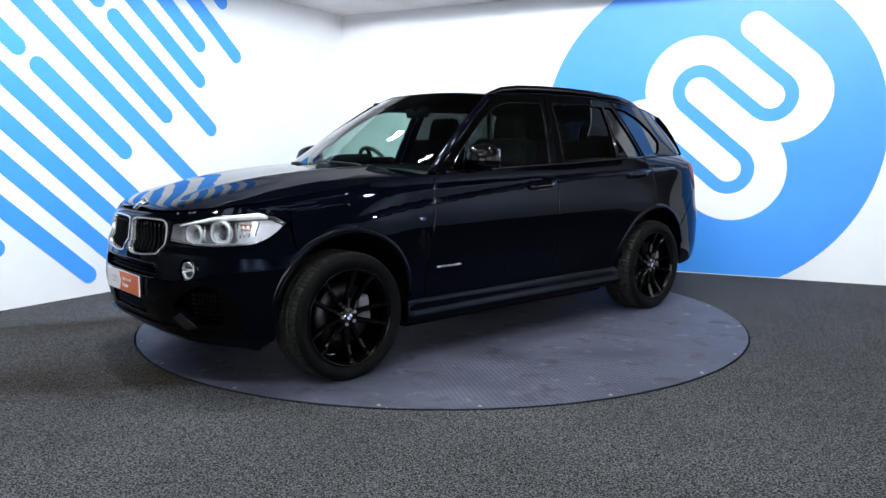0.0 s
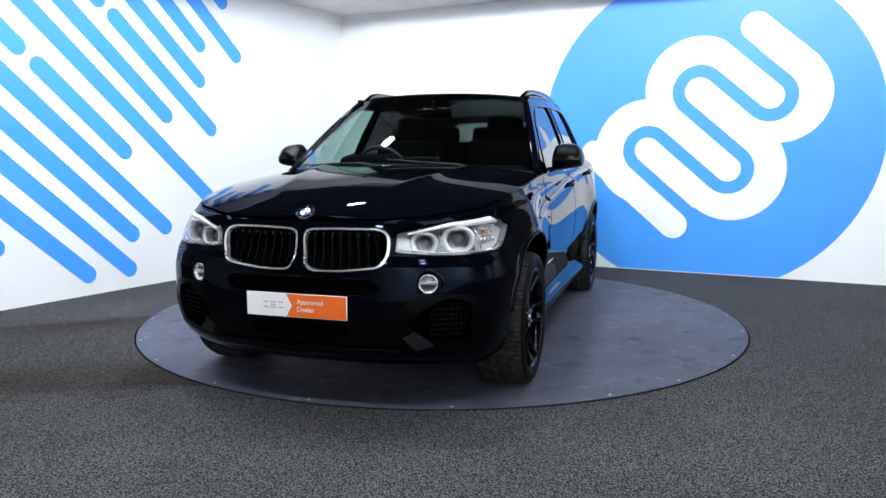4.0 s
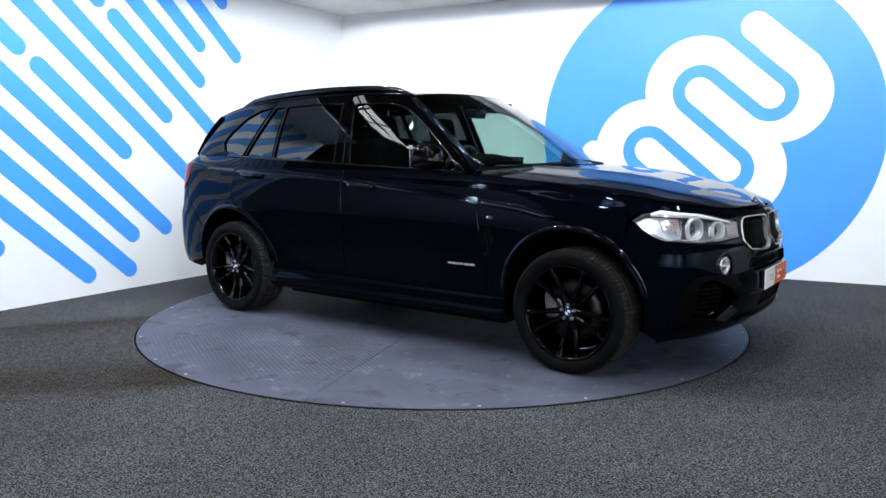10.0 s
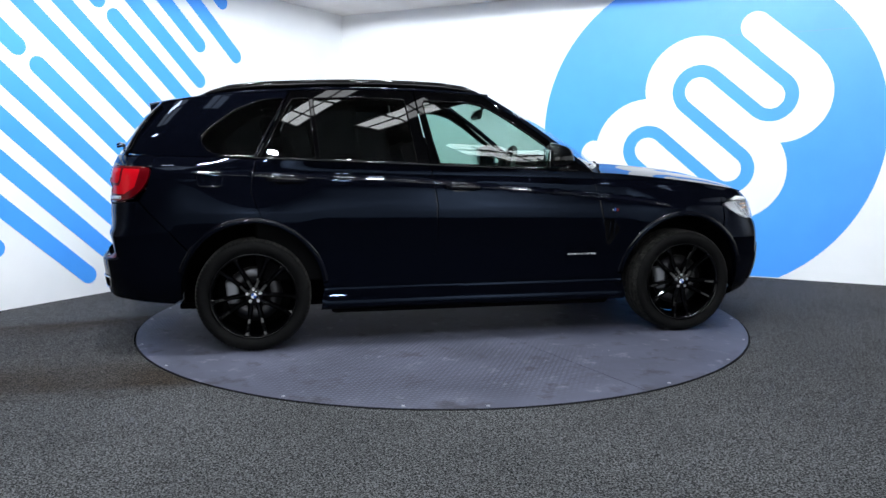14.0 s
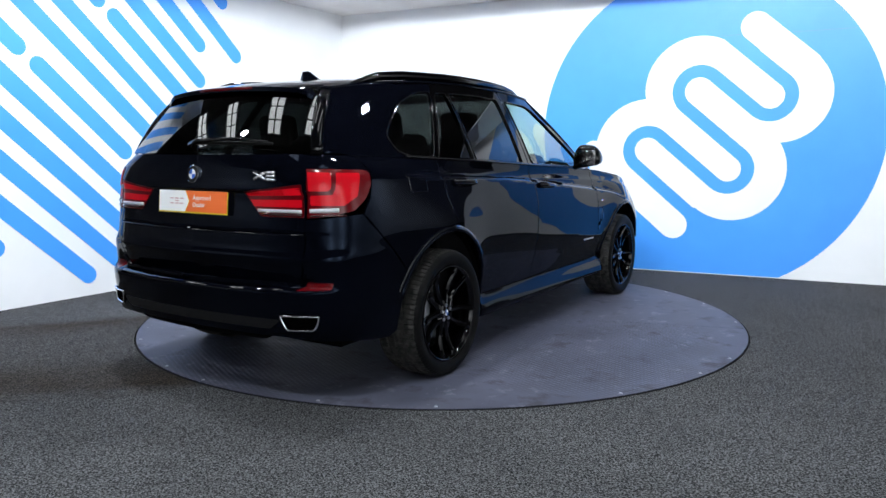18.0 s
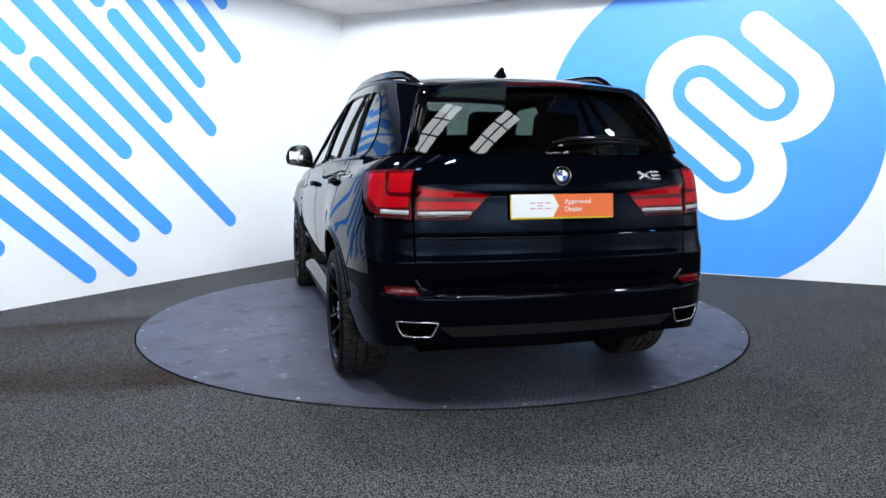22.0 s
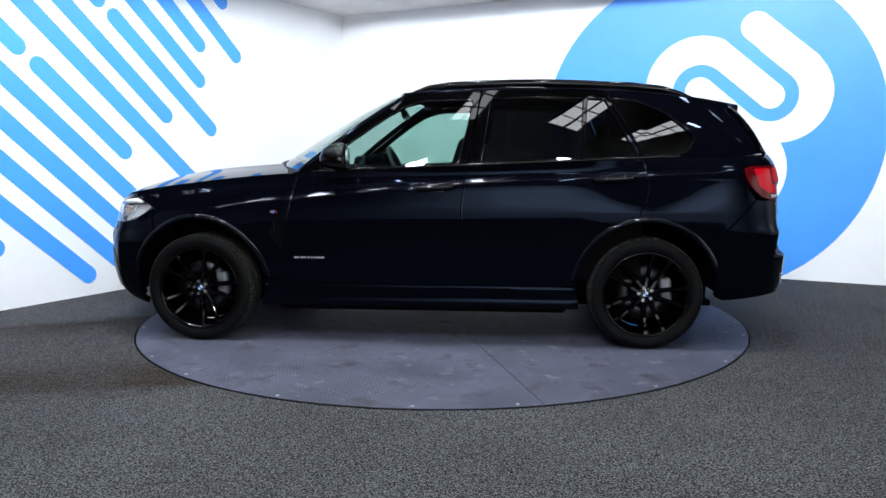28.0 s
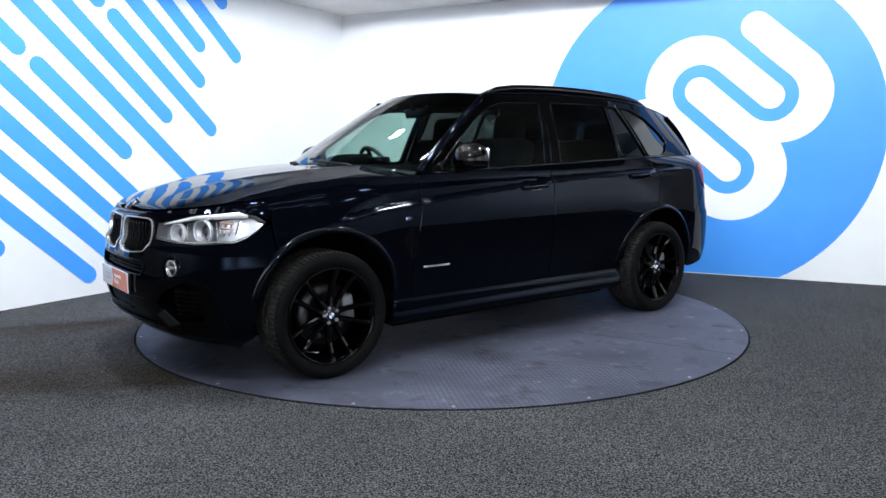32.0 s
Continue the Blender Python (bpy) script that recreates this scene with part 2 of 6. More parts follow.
for cx, cy, reach_m in ((-0.55, -1.40, 0.95), (0.02, -1.45, 0.75), (0.97, 1.66, 0.55), (0.32, 1.80, 0.50), (0.70, 1.30, 0.45), (-1.75, 0.15, 0.80)):
    far = nd(DECK, "ShaderNodeVectorMath")
    far.operation = "DISTANCE"
    c0 = pose(0, 0, 0, 0, 0, -SEAM_TURN) @ Vector((cx, cy, 0))
    far.inputs[1].default_value = tuple(c0)
    wire(DECK, tcd, "Object", far, 0)
    near = nd(DECK, "ShaderNodeMapRange")
    near.inputs["From Min"].default_value, near.inputs["From Max"].default_value = reach_m * 0.45, reach_m
    near.inputs["To Min"].default_value, near.inputs["To Max"].default_value = 1.0, 0.0
    m = nd(DECK, "ShaderNodeMath")
    m.operation = "MAXIMUM"
    m.inputs[1].default_value = 0.0
    wire(DECK, far, "Value", near, "Value")
    wire(DECK, near, "Result", m, 0)
    if patch_node:
        wire(DECK, patch_node, "Value", m, 1)
    patch_node = m
wr = nd(DECK, "ShaderNodeMath")
wr.operation = "MULTIPLY"
wr.use_clamp = True
lift = nd(DECK, "ShaderNodeMath")
lift.operation = "MULTIPLY"
lift.inputs[1].default_value = 1.6
wire(DECK, wear, "Fac", lift, 0)
wire(DECK, patch_node, "Value", wr, 0)
wire(DECK, lift, "Value", wr, 1)
mx2 = nd(DECK, "ShaderNodeMath")
mx2.operation = "MULTIPLY"
wire(DECK, mx, 0, mx2, 0)
wire(DECK, wr, "Value", mx2, 1)
rib_tone = nd(DECK, "ShaderNodeMapRange")
rib_tone.inputs["From Min"].default_value, rib_tone.inputs["From Max"].default_value = 0.12, 0.55
rib_tone.inputs["To Min"].default_value, rib_tone.inputs["To Max"].default_value = 0.70, 1.40
wire(DECK, mx, 0, rib_tone, "Value")
wire(DECK, rib_tone, "Result", ribs, 7)
wire(DECK, wr, "Value", ribs, 0)
bd = nd(DECK, "ShaderNodeBump", Strength=0.8, Distance=0.005)
wire(DECK, mx2, 0, bd, "Height")
wire(DECK, bd, "Normal", bsdf(DECK), "Normal")
RIM_DARK = material("turntable_edge_steel", (0.015, 0.015, 0.017), 0.5, 0.6)
BOLT = material("worn_bolt_steel", (0.34, 0.34, 0.36), 0.35, 0.3)


# ---------- mesh helpers ----------
def curve(xs, ys):
    """A smooth curve through the knots, without overshoot."""
    xs, ys = np.array(xs, float), np.array(ys, float)
    h, d = np.diff(xs), np.diff(ys) / np.diff(xs)
    m = np.concatenate([[d[0]], (d[:-1] + d[1:]) / 2, [d[-1]]])
    for i in range(len(d)):
        if d[i] == 0 or m[i] * d[i] < 0 and abs(d[i]) < 1e-9:
            m[i] = m[i + 1] = 0
    for i in range(1, len(d)):
        if d[i - 1] * d[i] <= 0:
            m[i] = 0

    def at(q):
        q = np.clip(np.asarray(q, float), xs[0], xs[-1])
        i = np.clip(np.searchsorted(xs, q, side="right") - 1, 0, len(h) - 1)
        t = (q - xs[i]) / h[i]
        return ((2 * t**3 - 3 * t**2 + 1) * ys[i] + (t**3 - 2 * t**2 + t) * h[i] * m[i]
                + (3 * t**2 - 2 * t**3) * ys[i + 1] + (t**3 - t**2) * h[i] * m[i + 1])
    return at


def mesh_data(name, verts, faces, mat, smooth=True, normals=None):
    me = bpy.data.meshes.new(name)
    me.from_pydata([tuple(map(float, v)) for v in verts], [], [tuple(map(int, f)) for f in faces])
    me.materials.append(mat)
    me.polygons.foreach_set("use_smooth", [smooth] * len(me.polygons))
    me.update()
    if normals is not None:
        me.normals_split_custom_set_from_vertices([tuple(map(float, n)) for n in normals])
    return me


def part(name, data, parent, label="", at=None, mat=None):
    """Links a mesh, or a bmesh with its material, as one object under a thing or a part."""
    if isinstance(data, bmesh.types.BMesh):
        me = bpy.data.meshes.new(name)
        data.to_mesh(me)
        data.free()
        me.materials.append(mat)
        data = me
    ob = new(name, data)
    ob.parent = parent
    if at is not None:
        ob.matrix_basis = at
    return tagged(ob, label) if label else ob


def box_bm(sx, sy, sz, bevel=0.0, at=None, seg=2):
    bm = bmesh.new()
    bmesh.ops.create_cube(bm, size=1, matrix=Matrix.Diagonal((sx, sy, sz, 1)))
    if bevel:
        bmesh.ops.bevel(bm, geom=bm.edges[:], offset=bevel, segments=seg, affect="EDGES", profile=0.5)
    if at is not None:
        bm.transform(at)
    for f in bm.faces:
        f.smooth = bevel > 0
    return bm


def lathe(name, profile, mat, seg=64, axis="y", closed=False):
    """Turns a profile of (radius, along) about an axis."""
    verts, faces, n = [], [], len(profile)
    for k in range(seg):
        a = 2 * math.pi * k / seg
        for r, l in profile:
            p = (r * math.cos(a), l, r * math.sin(a)) if axis == "y" else (
                (l, r * math.cos(a), r * math.sin(a)) if axis == "x" else (r * math.cos(a), r * math.sin(a), l))
            verts.append(p)
    for k in range(seg):
        for i in range(n if closed else n - 1):
            a, b = k * n + i, k * n + (i + 1) % n
            c, d = ((k + 1) % seg) * n + (i + 1) % n, ((k + 1) % seg) * n + i
            faces.append((a, b, c, d))
    me = mesh_data(name, verts, faces, mat)
    fix_normals(me)
    return me


def fix_normals(me):
    bm = bmesh.new()
    bm.from_mesh(me)
    bmesh.ops.recalc_face_normals(bm, faces=bm.faces[:])
    bm.to_mesh(me)
    bm.free()


def tube(name, points, rx, rz, mat, seg=10, closed=False, up=(0, 0, 1)):
    """A bar of elliptic section along points; rx across, rz along up; both may be lists."""
    P = [Vector(p) for p in points]
    n, verts, faces = len(P), [], []
    for i, p in enumerate(P):
        a = P[(i - 1) % n] if closed or i else p
        b = P[(i + 1) % n] if closed or i < n - 1 else p
        t = (b - a).normalized()
        side = t.cross(Vector(up))
        side = side.normalized() if side.length > 1e-4 else Vector((1, 0, 0))
        top = side.cross(t).normalized()
        wx = rx[i] if isinstance(rx, (list, tuple)) else rx
        wz = rz[i] if isinstance(rz, (list, tuple)) else rz
        for k in range(seg):
            c = 2 * math.pi * (k + 0.5) / seg
            verts.append(p + side * math.cos(c) * wx + top * math.sin(c) * wz)
    for i in range(n if closed else n - 1):
        j = (i + 1) % n
        for k in range(seg):
            faces.append((i * seg + k, i * seg + (k + 1) % seg, j * seg + (k + 1) % seg, j * seg + k))
    if not closed:
        faces += [tuple(range(seg)), tuple(range(n * seg - 1, (n - 1) * seg - 1, -1))]
    me = mesh_data(name, verts, faces, mat)
    fix_normals(me)
    return me


def rounded(poly, r, steps=5):
    """Rounds the corners of a polygon."""
    out, n = [], len(poly)
    for i in range(n):
        p, a, b = np.array(poly[i], float), np.array(poly[i - 1], float), np.array(poly[(i + 1) % n], float)
        la, lb = np.linalg.norm(a - p), np.linalg.norm(b - p)
        q0, q1 = p + (a - p) / la * min(r, la * 0.45), p + (b - p) / lb * min(r, lb * 0.45)
        for k in range(steps + 1):
            t = k / steps
            out.append(tuple((1 - t) ** 2 * q0 + 2 * t * (1 - t) * p + t * t * q1))
    return out


def area2(poly):
    return sum(poly[i - 1][0] * poly[i][1] - poly[i][0] * poly[i - 1][1] for i in range(len(poly)))


def dense(poly, step):
    out = []
    for i in range(len(poly)):
        a, b = np.array(poly[i], float), np.array(poly[(i + 1) % len(poly)], float)
        k = max(1, int(math.ceil(np.linalg.norm(b - a) / step)))
        out += [tuple(a + (b - a) * j / k) for j in range(k)]
    return out


def shrink(poly, g):
    """Moves a closed polygon inwards by g."""
    s, n, out = (1 if area2(poly) > 0 else -1), len(poly), []
    for i in range(n):
        a, p, b = np.array(poly[i - 1]), np.array(poly[i]), np.array(poly[(i + 1) % n])
        e, f = p - a, b - p
        ne = np.array([-e[1], e[0]]) / (np.linalg.norm(e) + 1e-12)
        nf = np.array([-f[1], f[0]]) / (np.linalg.norm(f) + 1e-12)
        m = ne + nf
        m = m / max(np.dot(m, m) / 2, 0.35)
        out.append(tuple(p + s * g * m))
    return out


def inside(pts, loops):
    x, y = pts[:, 0], pts[:, 1]
    hit = np.zeros(len(pts), bool)
    for lp in loops:
        L = np.array(lp)
        for (ax, ay), (bx, by) in zip(L, np.roll(L, -1, 0)):
            if ay != by:
                c = (ay > y) != (by > y)
                hit ^= c & (x < (bx - ax) * (y - ay) / (by - ay) + ax)
    return hit


def sheet(loops, step):
    """Triangles over a polygon with holes: points, faces and the boundary loops as indices."""
    loops = [dense(lp, step) for lp in loops]
    pts, edges, rings = [], [], []
    for lp in loops:
        k = len(pts)
        pts += lp
        rings.append(list(range(k, len(pts))))
        edges += [(k + i, k + (i + 1) % len(lp)) for i in range(len(lp))]
    B = np.array(pts)
    lo, hi = B.min(0), B.max(0)
    gx, gy = np.meshgrid(np.arange(lo[0] + step / 2, hi[0], step), np.arange(lo[1] + step / 2, hi[1], step))
    g = np.stack([gx.ravel(), gy.ravel()], 1)
    g = g[inside(g, loops)]
    if len(g):
        d = np.min(np.linalg.norm(g[:, None] - B[None], axis=2), axis=1)
        g = g[d > step * 0.45]
        pts = pts + [tuple(q) for q in g]
    vs, _, fs, orig, _, _ = geometry.delaunay_2d_cdt([Vector(p) for p in pts], edges, [], 0, 1e-7)
    back = {}
    for i, o in enumerate(orig):
        for q in o:
            back[q] = i
    V = np.array([tuple(v) for v in vs])
    F = np.array([f for f in fs if len(f) == 3])
    F = F[inside(V[F].mean(1), loops)]
    return V, F, [[back[i] for i in r] for r in rings]


def surface_normals(fn, V, out):
    e = 1e-3
    du = fn(V[:, 0] + e, V[:, 1]) - fn(V[:, 0] - e, V[:, 1])
    dv = fn(V[:, 0], V[:, 1] + e) - fn(V[:, 0], V[:, 1] - e)
    n = np.cross(du, dv)
    n /= np.linalg.norm(n, axis=1, keepdims=True) + 1e-12
    P = fn(V[:, 0], V[:, 1])
    ref = out(P)
    n[(n * ref).sum(1) < 0] *= -1
    return P, n


def outward(P):
    return P - np.stack([0.72 * P[:, 0], 0 * P[:, 1], 0 * P[:, 2] + 0.75], 1)


def panel(name, loops, fn, mat, parent, label="", step=0.04, thick=0.018, gap=0.0025, sink=0.0, flip=False, round_edge=0.003):
    """A body panel: a polygon with holes on the surface fn(u, v), with turned-in edges; flip mirrors it to the other side."""
    loops = [shrink(loops[0], gap) if gap else loops[0]] + list(loops[1:])
    V, F, rings = sheet(loops, step)
    P, N = surface_normals(fn, V, outward)
    P = P - N * sink
    fa = np.cross(P[F[:, 1]] - P[F[:, 0]], P[F[:, 2]] - P[F[:, 0]])
    turn = (fa * N[F[:, 0]]).sum(1) < 0
    F[turn] = F[turn][:, ::-1]
    verts, faces, norms = [P], F.tolist(), [N]
    k = len(P)
    for r in rings:
        q, n = P[r], N[r]
        t = np.roll(q, -1, 0) - np.roll(q, 1, 0)
        t /= np.linalg.norm(t, axis=1, keepdims=True) + 1e-12
        w = np.cross(t, n)
        mid = q - n * round_edge
        verts += [mid, q - n * thick]
        norms += [w, w]
        m = len(r)
        for i in range(m):
            j = (i + 1) % m
            faces.append((r[i], r[j], k + j, k + i))
            faces.append((k + i, k + j, k + m + j, k + m + i))
        k += 2 * m
    verts, norms = np.concatenate(verts), np.concatenate(norms)
    if flip:
        verts, norms = verts * (1, -1, 1), norms * (1, -1, 1)
        faces = [tuple(reversed(f)) for f in faces]
    # edge strips face the way their outer normals say
    for i in range(len(F), len(faces)):
        f = faces[i]
        c = np.cross(verts[f[1]] - verts[f[0]], verts[f[2]] - verts[f[0]])
        if np.dot(c, norms[f[2]]) < 0:
            faces[i] = tuple(reversed(f))
    return part(name, mesh_data(name, verts, faces, mat, True, norms), parent, label)


# ---------- room ----------
CORNER = Vector((-1.274, 3.892, 0.0))
ALONG_L, ALONG_R = Vector((-0.5133, -0.8582, 0)), Vector((0.9013, -0.4332, 0))
IN_L, IN_R = Vector((0.8582, -0.5133, 0)), Vector((-0.4332, -0.9013, 0))
UP = Vector((0, 0, 1))
FLOOR_Z, CEIL_Z = -0.006, 2.975


def wall_point(side, s, z, proud=0.0):
    d, n = (ALONG_L, IN_L) if side == "L" else (ALONG_R, IN_R)
    return CORNER + d * s + UP * z + n * proud


def slab(name, side, s0, s1, z0, z1, back, mat):
    """A wall with thickness behind its face."""
    v = []
    for p in (0.0, -back):
        v += [wall_point(side, s, z, p) for s, z in ((s0, z0), (s1, z0), (s1, z1), (s0, z1))]
    f = [(0, 1, 2, 3), (7, 6, 5, 4), (0, 4, 5, 1), (1, 5, 6, 2), (2, 6, 7, 3), (3, 7, 4, 0)]
    me = mesh_data(name, v, f, mat, False)
    fix_normals(me)
    return tagged(new(name, me), kind="structure")


tagged(slab("wall_west", "L", 0.0, 5.00, FLOOR_Z, CEIL_Z + 0.3, 0.12, WALL), "white painted studio wall with blue rounded stripes", "wall")
tagged(slab("wall_north", "R", -0.11, 6.26, FLOOR_Z, CEIL_Z + 0.3, 0.12, WALL), "white painted studio wall with a big blue disc", "wall")


def decal(name, side, loops, proud, parent, mat, thick=0.0025, label=""):
    """Vinyl cut to an outline and stuck on a wall."""
    V, F, rings = sheet(loops, 0.12)
    P = [wall_point(side, s, z, proud) for s, z in V]
    faces = F.tolist()
    k = len(P)
    for r in rings:
        P += [P[i].copy() for i in r] + [wall_point(side, V[i][0], V[i][1], proud - thick) for i in r]
        m = len(r)
        faces += [(k + i, k + (i + 1) % m, k + m + (i + 1) % m, k + m + i) for i in range(m)]
        k += 2 * m
    me = mesh_data(name, P, faces, mat, False)
    fix_normals(me)
    ob = new(name, me)
    ob.parent = parent
    return tagged(ob, label) if label else ob


def capsule(s0, z0, s1, z1, w, n=14):
    """A bar with round ends between two points."""
    a = math.atan2(z1 - z0, s1 - s0)
    out = []
    for k in range(n + 1):
        c = a + math.pi / 2 + math.pi * k / n
        out.append((s0 + w * math.cos(c), z0 + w * math.sin(c)))
    for k in range(n + 1):
        c = a - math.pi / 2 + math.pi * k / n
        out.append((s1 + w * math.cos(c), z1 + w * math.sin(c)))
    return out


# stripes rise at 42 degrees away from the corner: lower end and length
STRIPES = [(1.812, 2.281, 2.4), (1.982, 2.812, 0.9), (2.296, 2.340, 2.4), (2.315, 1.986, 2.4), (2.192, 1.503, 1.435), (2.743, 1.617, 2.4),
           (1.968, 0.546, 3.6), (3.220, 1.272, 1.035), (2.811, 0.537, 3.3), (3.183, 0.499, 3.3), (3.234, 0.178, 3.3), (3.655, 0.178, 2.9),
           (4.156, 2.107, 1.8), (3.414, 2.598, 1.4), (4.44, 0.50, 2.2), (4.62, 0.25, 2.1)]
stripes = tagged(new("wall_stripes"), "sky blue vinyl stripes with round ends on the white wall", "wall graphic")
for s0, z0, length in STRIPES:
    w, up, on = 0.0755, math.sin(radians(42.2)), math.cos(radians(42.2))
    length = min(length, (4.92 - s0) / on, (CEIL_Z - w - 0.004 - z0) / up)
    decal("stripe", "L", [capsule(s0, z0, s0 + length * on, z0 + length * up, w)], 0.003, stripes, BLUE)

# disc with a winding white ribbon
DISC_S, DISC_Z, DISC_R = 4.38, 1.475, 1.68
lim = math.asin((DISC_Z - 0.004) / DISC_R)
top_lim = math.asin((CEIL_Z - 0.004 - DISC_Z) / DISC_R)
ring = [(DISC_S + DISC_R * math.cos(a), DISC_Z + DISC_R * math.sin(a)) for a in np.linspace(-lim, top_lim, 40)]
ring += [(DISC_S + DISC_R * math.cos(a), DISC_Z + DISC_R * math.sin(a)) for a in np.linspace(math.pi - top_lim, math.pi + lim, 40)]
emblem = tagged(new("wall_disc"), "sky blue vinyl disc with a winding white ribbon on the wall", "wall graphic")
decal("disc", "R", [ring], 0.003, emblem, BLUE)


SLANT = radians(41.0)


def slant(n, d):
    """Ribbon frame (across, along the slant) to wall (s, z)."""
    return (n * math.sin(SLANT) + d * math.cos(SLANT), n * math.cos(SLANT) - d * math.sin(SLANT))


# the lane's straight legs, and where it turns between them
LEGS = (3.300, 3.692, 4.074, 4.483, 4.866)
TURN_D = (2.061, 2.799, 2.047, 2.601)
TURNS = [((LEGS[i] + LEGS[i + 1]) / 2, d) for i, d in enumerate(TURN_D)]
path = [(LEGS[0], 3.15)]
for i, (n, d) in enumerate(TURNS):
    way, rad = (-1 if i % 2 == 0 else 1), (LEGS[i + 1] - LEGS[i]) / 2
    for k in range(17):
        a = math.pi * k / 16
        path.append((n - rad * math.cos(a), d + way * rad * math.sin(a)))
path.append((LEGS[4], 1.50))
lane_a, lane_b = [], []
for i, p in enumerate(path):
    a, b = path[max(i - 1, 0)], path[min(i + 1, len(path) - 1)]
    tx, ty = b[0] - a[0], b[1] - a[1]
    L = math.hypot(tx, ty)
    lane_a.append((p[0] - ty / L * 0.063, p[1] + tx / L * 0.063))
    lane_b.append((p[0] + ty / L * 0.063, p[1] - tx / L * 0.063))
LANE = [slant(*p) for p in lane_a + lane_b[::-1]]
WHITES = []
for (n, d), r in zip(((3.480, 2.075), (3.900, 2.824), (4.290, 2.023), (4.735, 2.650)), (0.560, 0.522, 0.533, 0.478)):
    c = slant(n, d)
    WHITES.append([(c[0] + r * math.cos(a), c[1] + r * math.sin(a)) for a in np.linspace(0, 2 * math.pi, 64, endpoint=False)])
WHITES.append(capsule(*slant(3.092, 1.655), *slant(3.092, 2.795), 0.145))
WHITES.append(capsule(*slant(5.079, 2.030), *slant(5.079, 2.65), 0.143))
for (n, d), end in zip(TURNS, (2.75, 2.02, 2.55, 2.02)):
    WHITES.append(capsule(*slant(n, d), *slant(n, end), 0.15))
pts, edges = [], []
for lp in WHITES + [LANE]:
    k = len(pts)
    pts += lp
    edges += [(k + i, k + (i + 1) % len(lp)) for i in range(len(lp))]
vs, _, fs, _, _, _ = geometry.delaunay_2d_cdt([Vector(p) for p in pts], edges, [], 0, 1e-6)
V = np.array([tuple(v) for v in vs])
F = np.array([f for f in fs if len(f) == 3])
mid = V[F].mean(1)
keep = np.zeros(len(F), bool)
for lp in WHITES:
    keep |= inside(mid, [lp])
keep &= ~inside(mid, [LANE])
me = mesh_data("ribbon", [wall_point("R", s, z, 0.0065) for s, z in V], F[keep].tolist(), WALL, False)
fix_normals(me)
part("ribbon", me, emblem, "white winding ribbon")
JOINT = material("wall_panel_joint", (0.10, 0.26, 0.55), 0.6)
for s0, s1, z0 in ((4.50, 4.72, 2.425), (5.13, 5.74, 2.42)):
    decal("panel_joint", "R", [[(s0, z0), (s1, z0 + 0.004), (s1, z0 + 0.008), (s0, z0 + 0.004)]], 0.0048, emblem, JOINT, label="thin joint between wall panels")

# floor: one sheet of carpet with a round hole for the turntable
TABLE_R = 2.246
V, F, _ = sheet([[(-16, -18), (16, -18), (16, 12), (-16, 12)],
                 [((TABLE_R + 0.012) * math.cos(a), (TABLE_R + 0.012) * math.sin(a)) for a in np.linspace(0, 2 * math.pi, 160, endpoint=False)]], 2.0)
me = mesh_data("floor", [(x, y, FLOOR_Z) for x, y in V], F.tolist(), CARPET, False)
fix_normals(me)
for p in me.polygons:
    if p.normal.z < 0:
        p.flip()
tagged(new("floor", me), "grey flecked short-pile carpet floor", "floor", kind="structure")
me = mesh_data("pit", [(2.5 * math.cos(a), 2.5 * math.sin(a), -0.2) for a in np.linspace(0, 2 * math.pi, 48, endpoint=False)], [tuple(range(48))], SHADE_BLACK, False)
tagged(new("pit", me), "dark pit under the turntable", "pit", kind="structure")

# worn strip of carpet on the wall side
random.seed(4)
edge_low = [(-4.6, -2.62), (-3.4, -2.42), (-2.7, -2.27), (-2.22, -2.17), (-1.82, -2.10), (-1.5, -1.97), (-1.32, -1.88)]
arc = [((TABLE_R + 0.016) * math.cos(a), (TABLE_R + 0.016) * math.sin(a)) for a in np.linspace(math.radians(235.5), math.radians(183), 16)]
edge_far = [(-2.45, -0.10), (-2.75, -0.22), (-3.25, -0.40), (-3.9, -0.75), (-4.6, -1.1)]
strip = edge_low + arc + edge_far
strip = [(x + random.uniform(-0.012, 0.012) * (math.hypot(x, y) > 2.3), y + random.uniform(-0.012, 0.012) * (math.hypot(x, y) > 2.3)) for x, y in dense(strip, 0.12)]
V, F, _ = sheet([strip], 0.07)
me = mesh_data("worn_carpet", [(x, y, FLOOR_Z + 0.0015) for x, y in V], F.tolist(), WORN, False)
fix_normals(me)
for p in me.polygons:
    if p.normal.z < 0:
        p.flip()
# two brown wheel tracks: one hard against the near edge, one fainter along the far edge
near_d = np.linalg.norm(V[:, None, :2] - np.array(dense(edge_low, 0.05))[None, :-40], axis=2).min(1)
far_d = np.linalg.norm(V[:, None, :2] - np.array(dense(edge_far, 0.05))[None, :-40], axis=2).min(1)
tracks = np.clip(1.25 - near_d / 0.55, 0, 1) + 0.75 * np.clip(far_d / 0.12, 0, 1) * np.clip(1.3 - far_d / 0.42, 0, 1)
wear_layer = me.attributes.new("wear", "FLOAT", "POINT")
wear_layer.data.foreach_set("value", (np.clip(0.30 + tracks, 0, 1) * np.clip(near_d / 0.09, 0, 1) * np.clip(far_d / 0.15, 0, 1)).astype(np.float32))
tagged(new("worn_carpet", me), "worn brownish strip of carpet beside the turntable", "carpet", kind="structure")

# ceiling over the studio corner
ce = [CORNER + ALONG_L * 5.00, CORNER, CORNER + ALONG_R * 6.26]
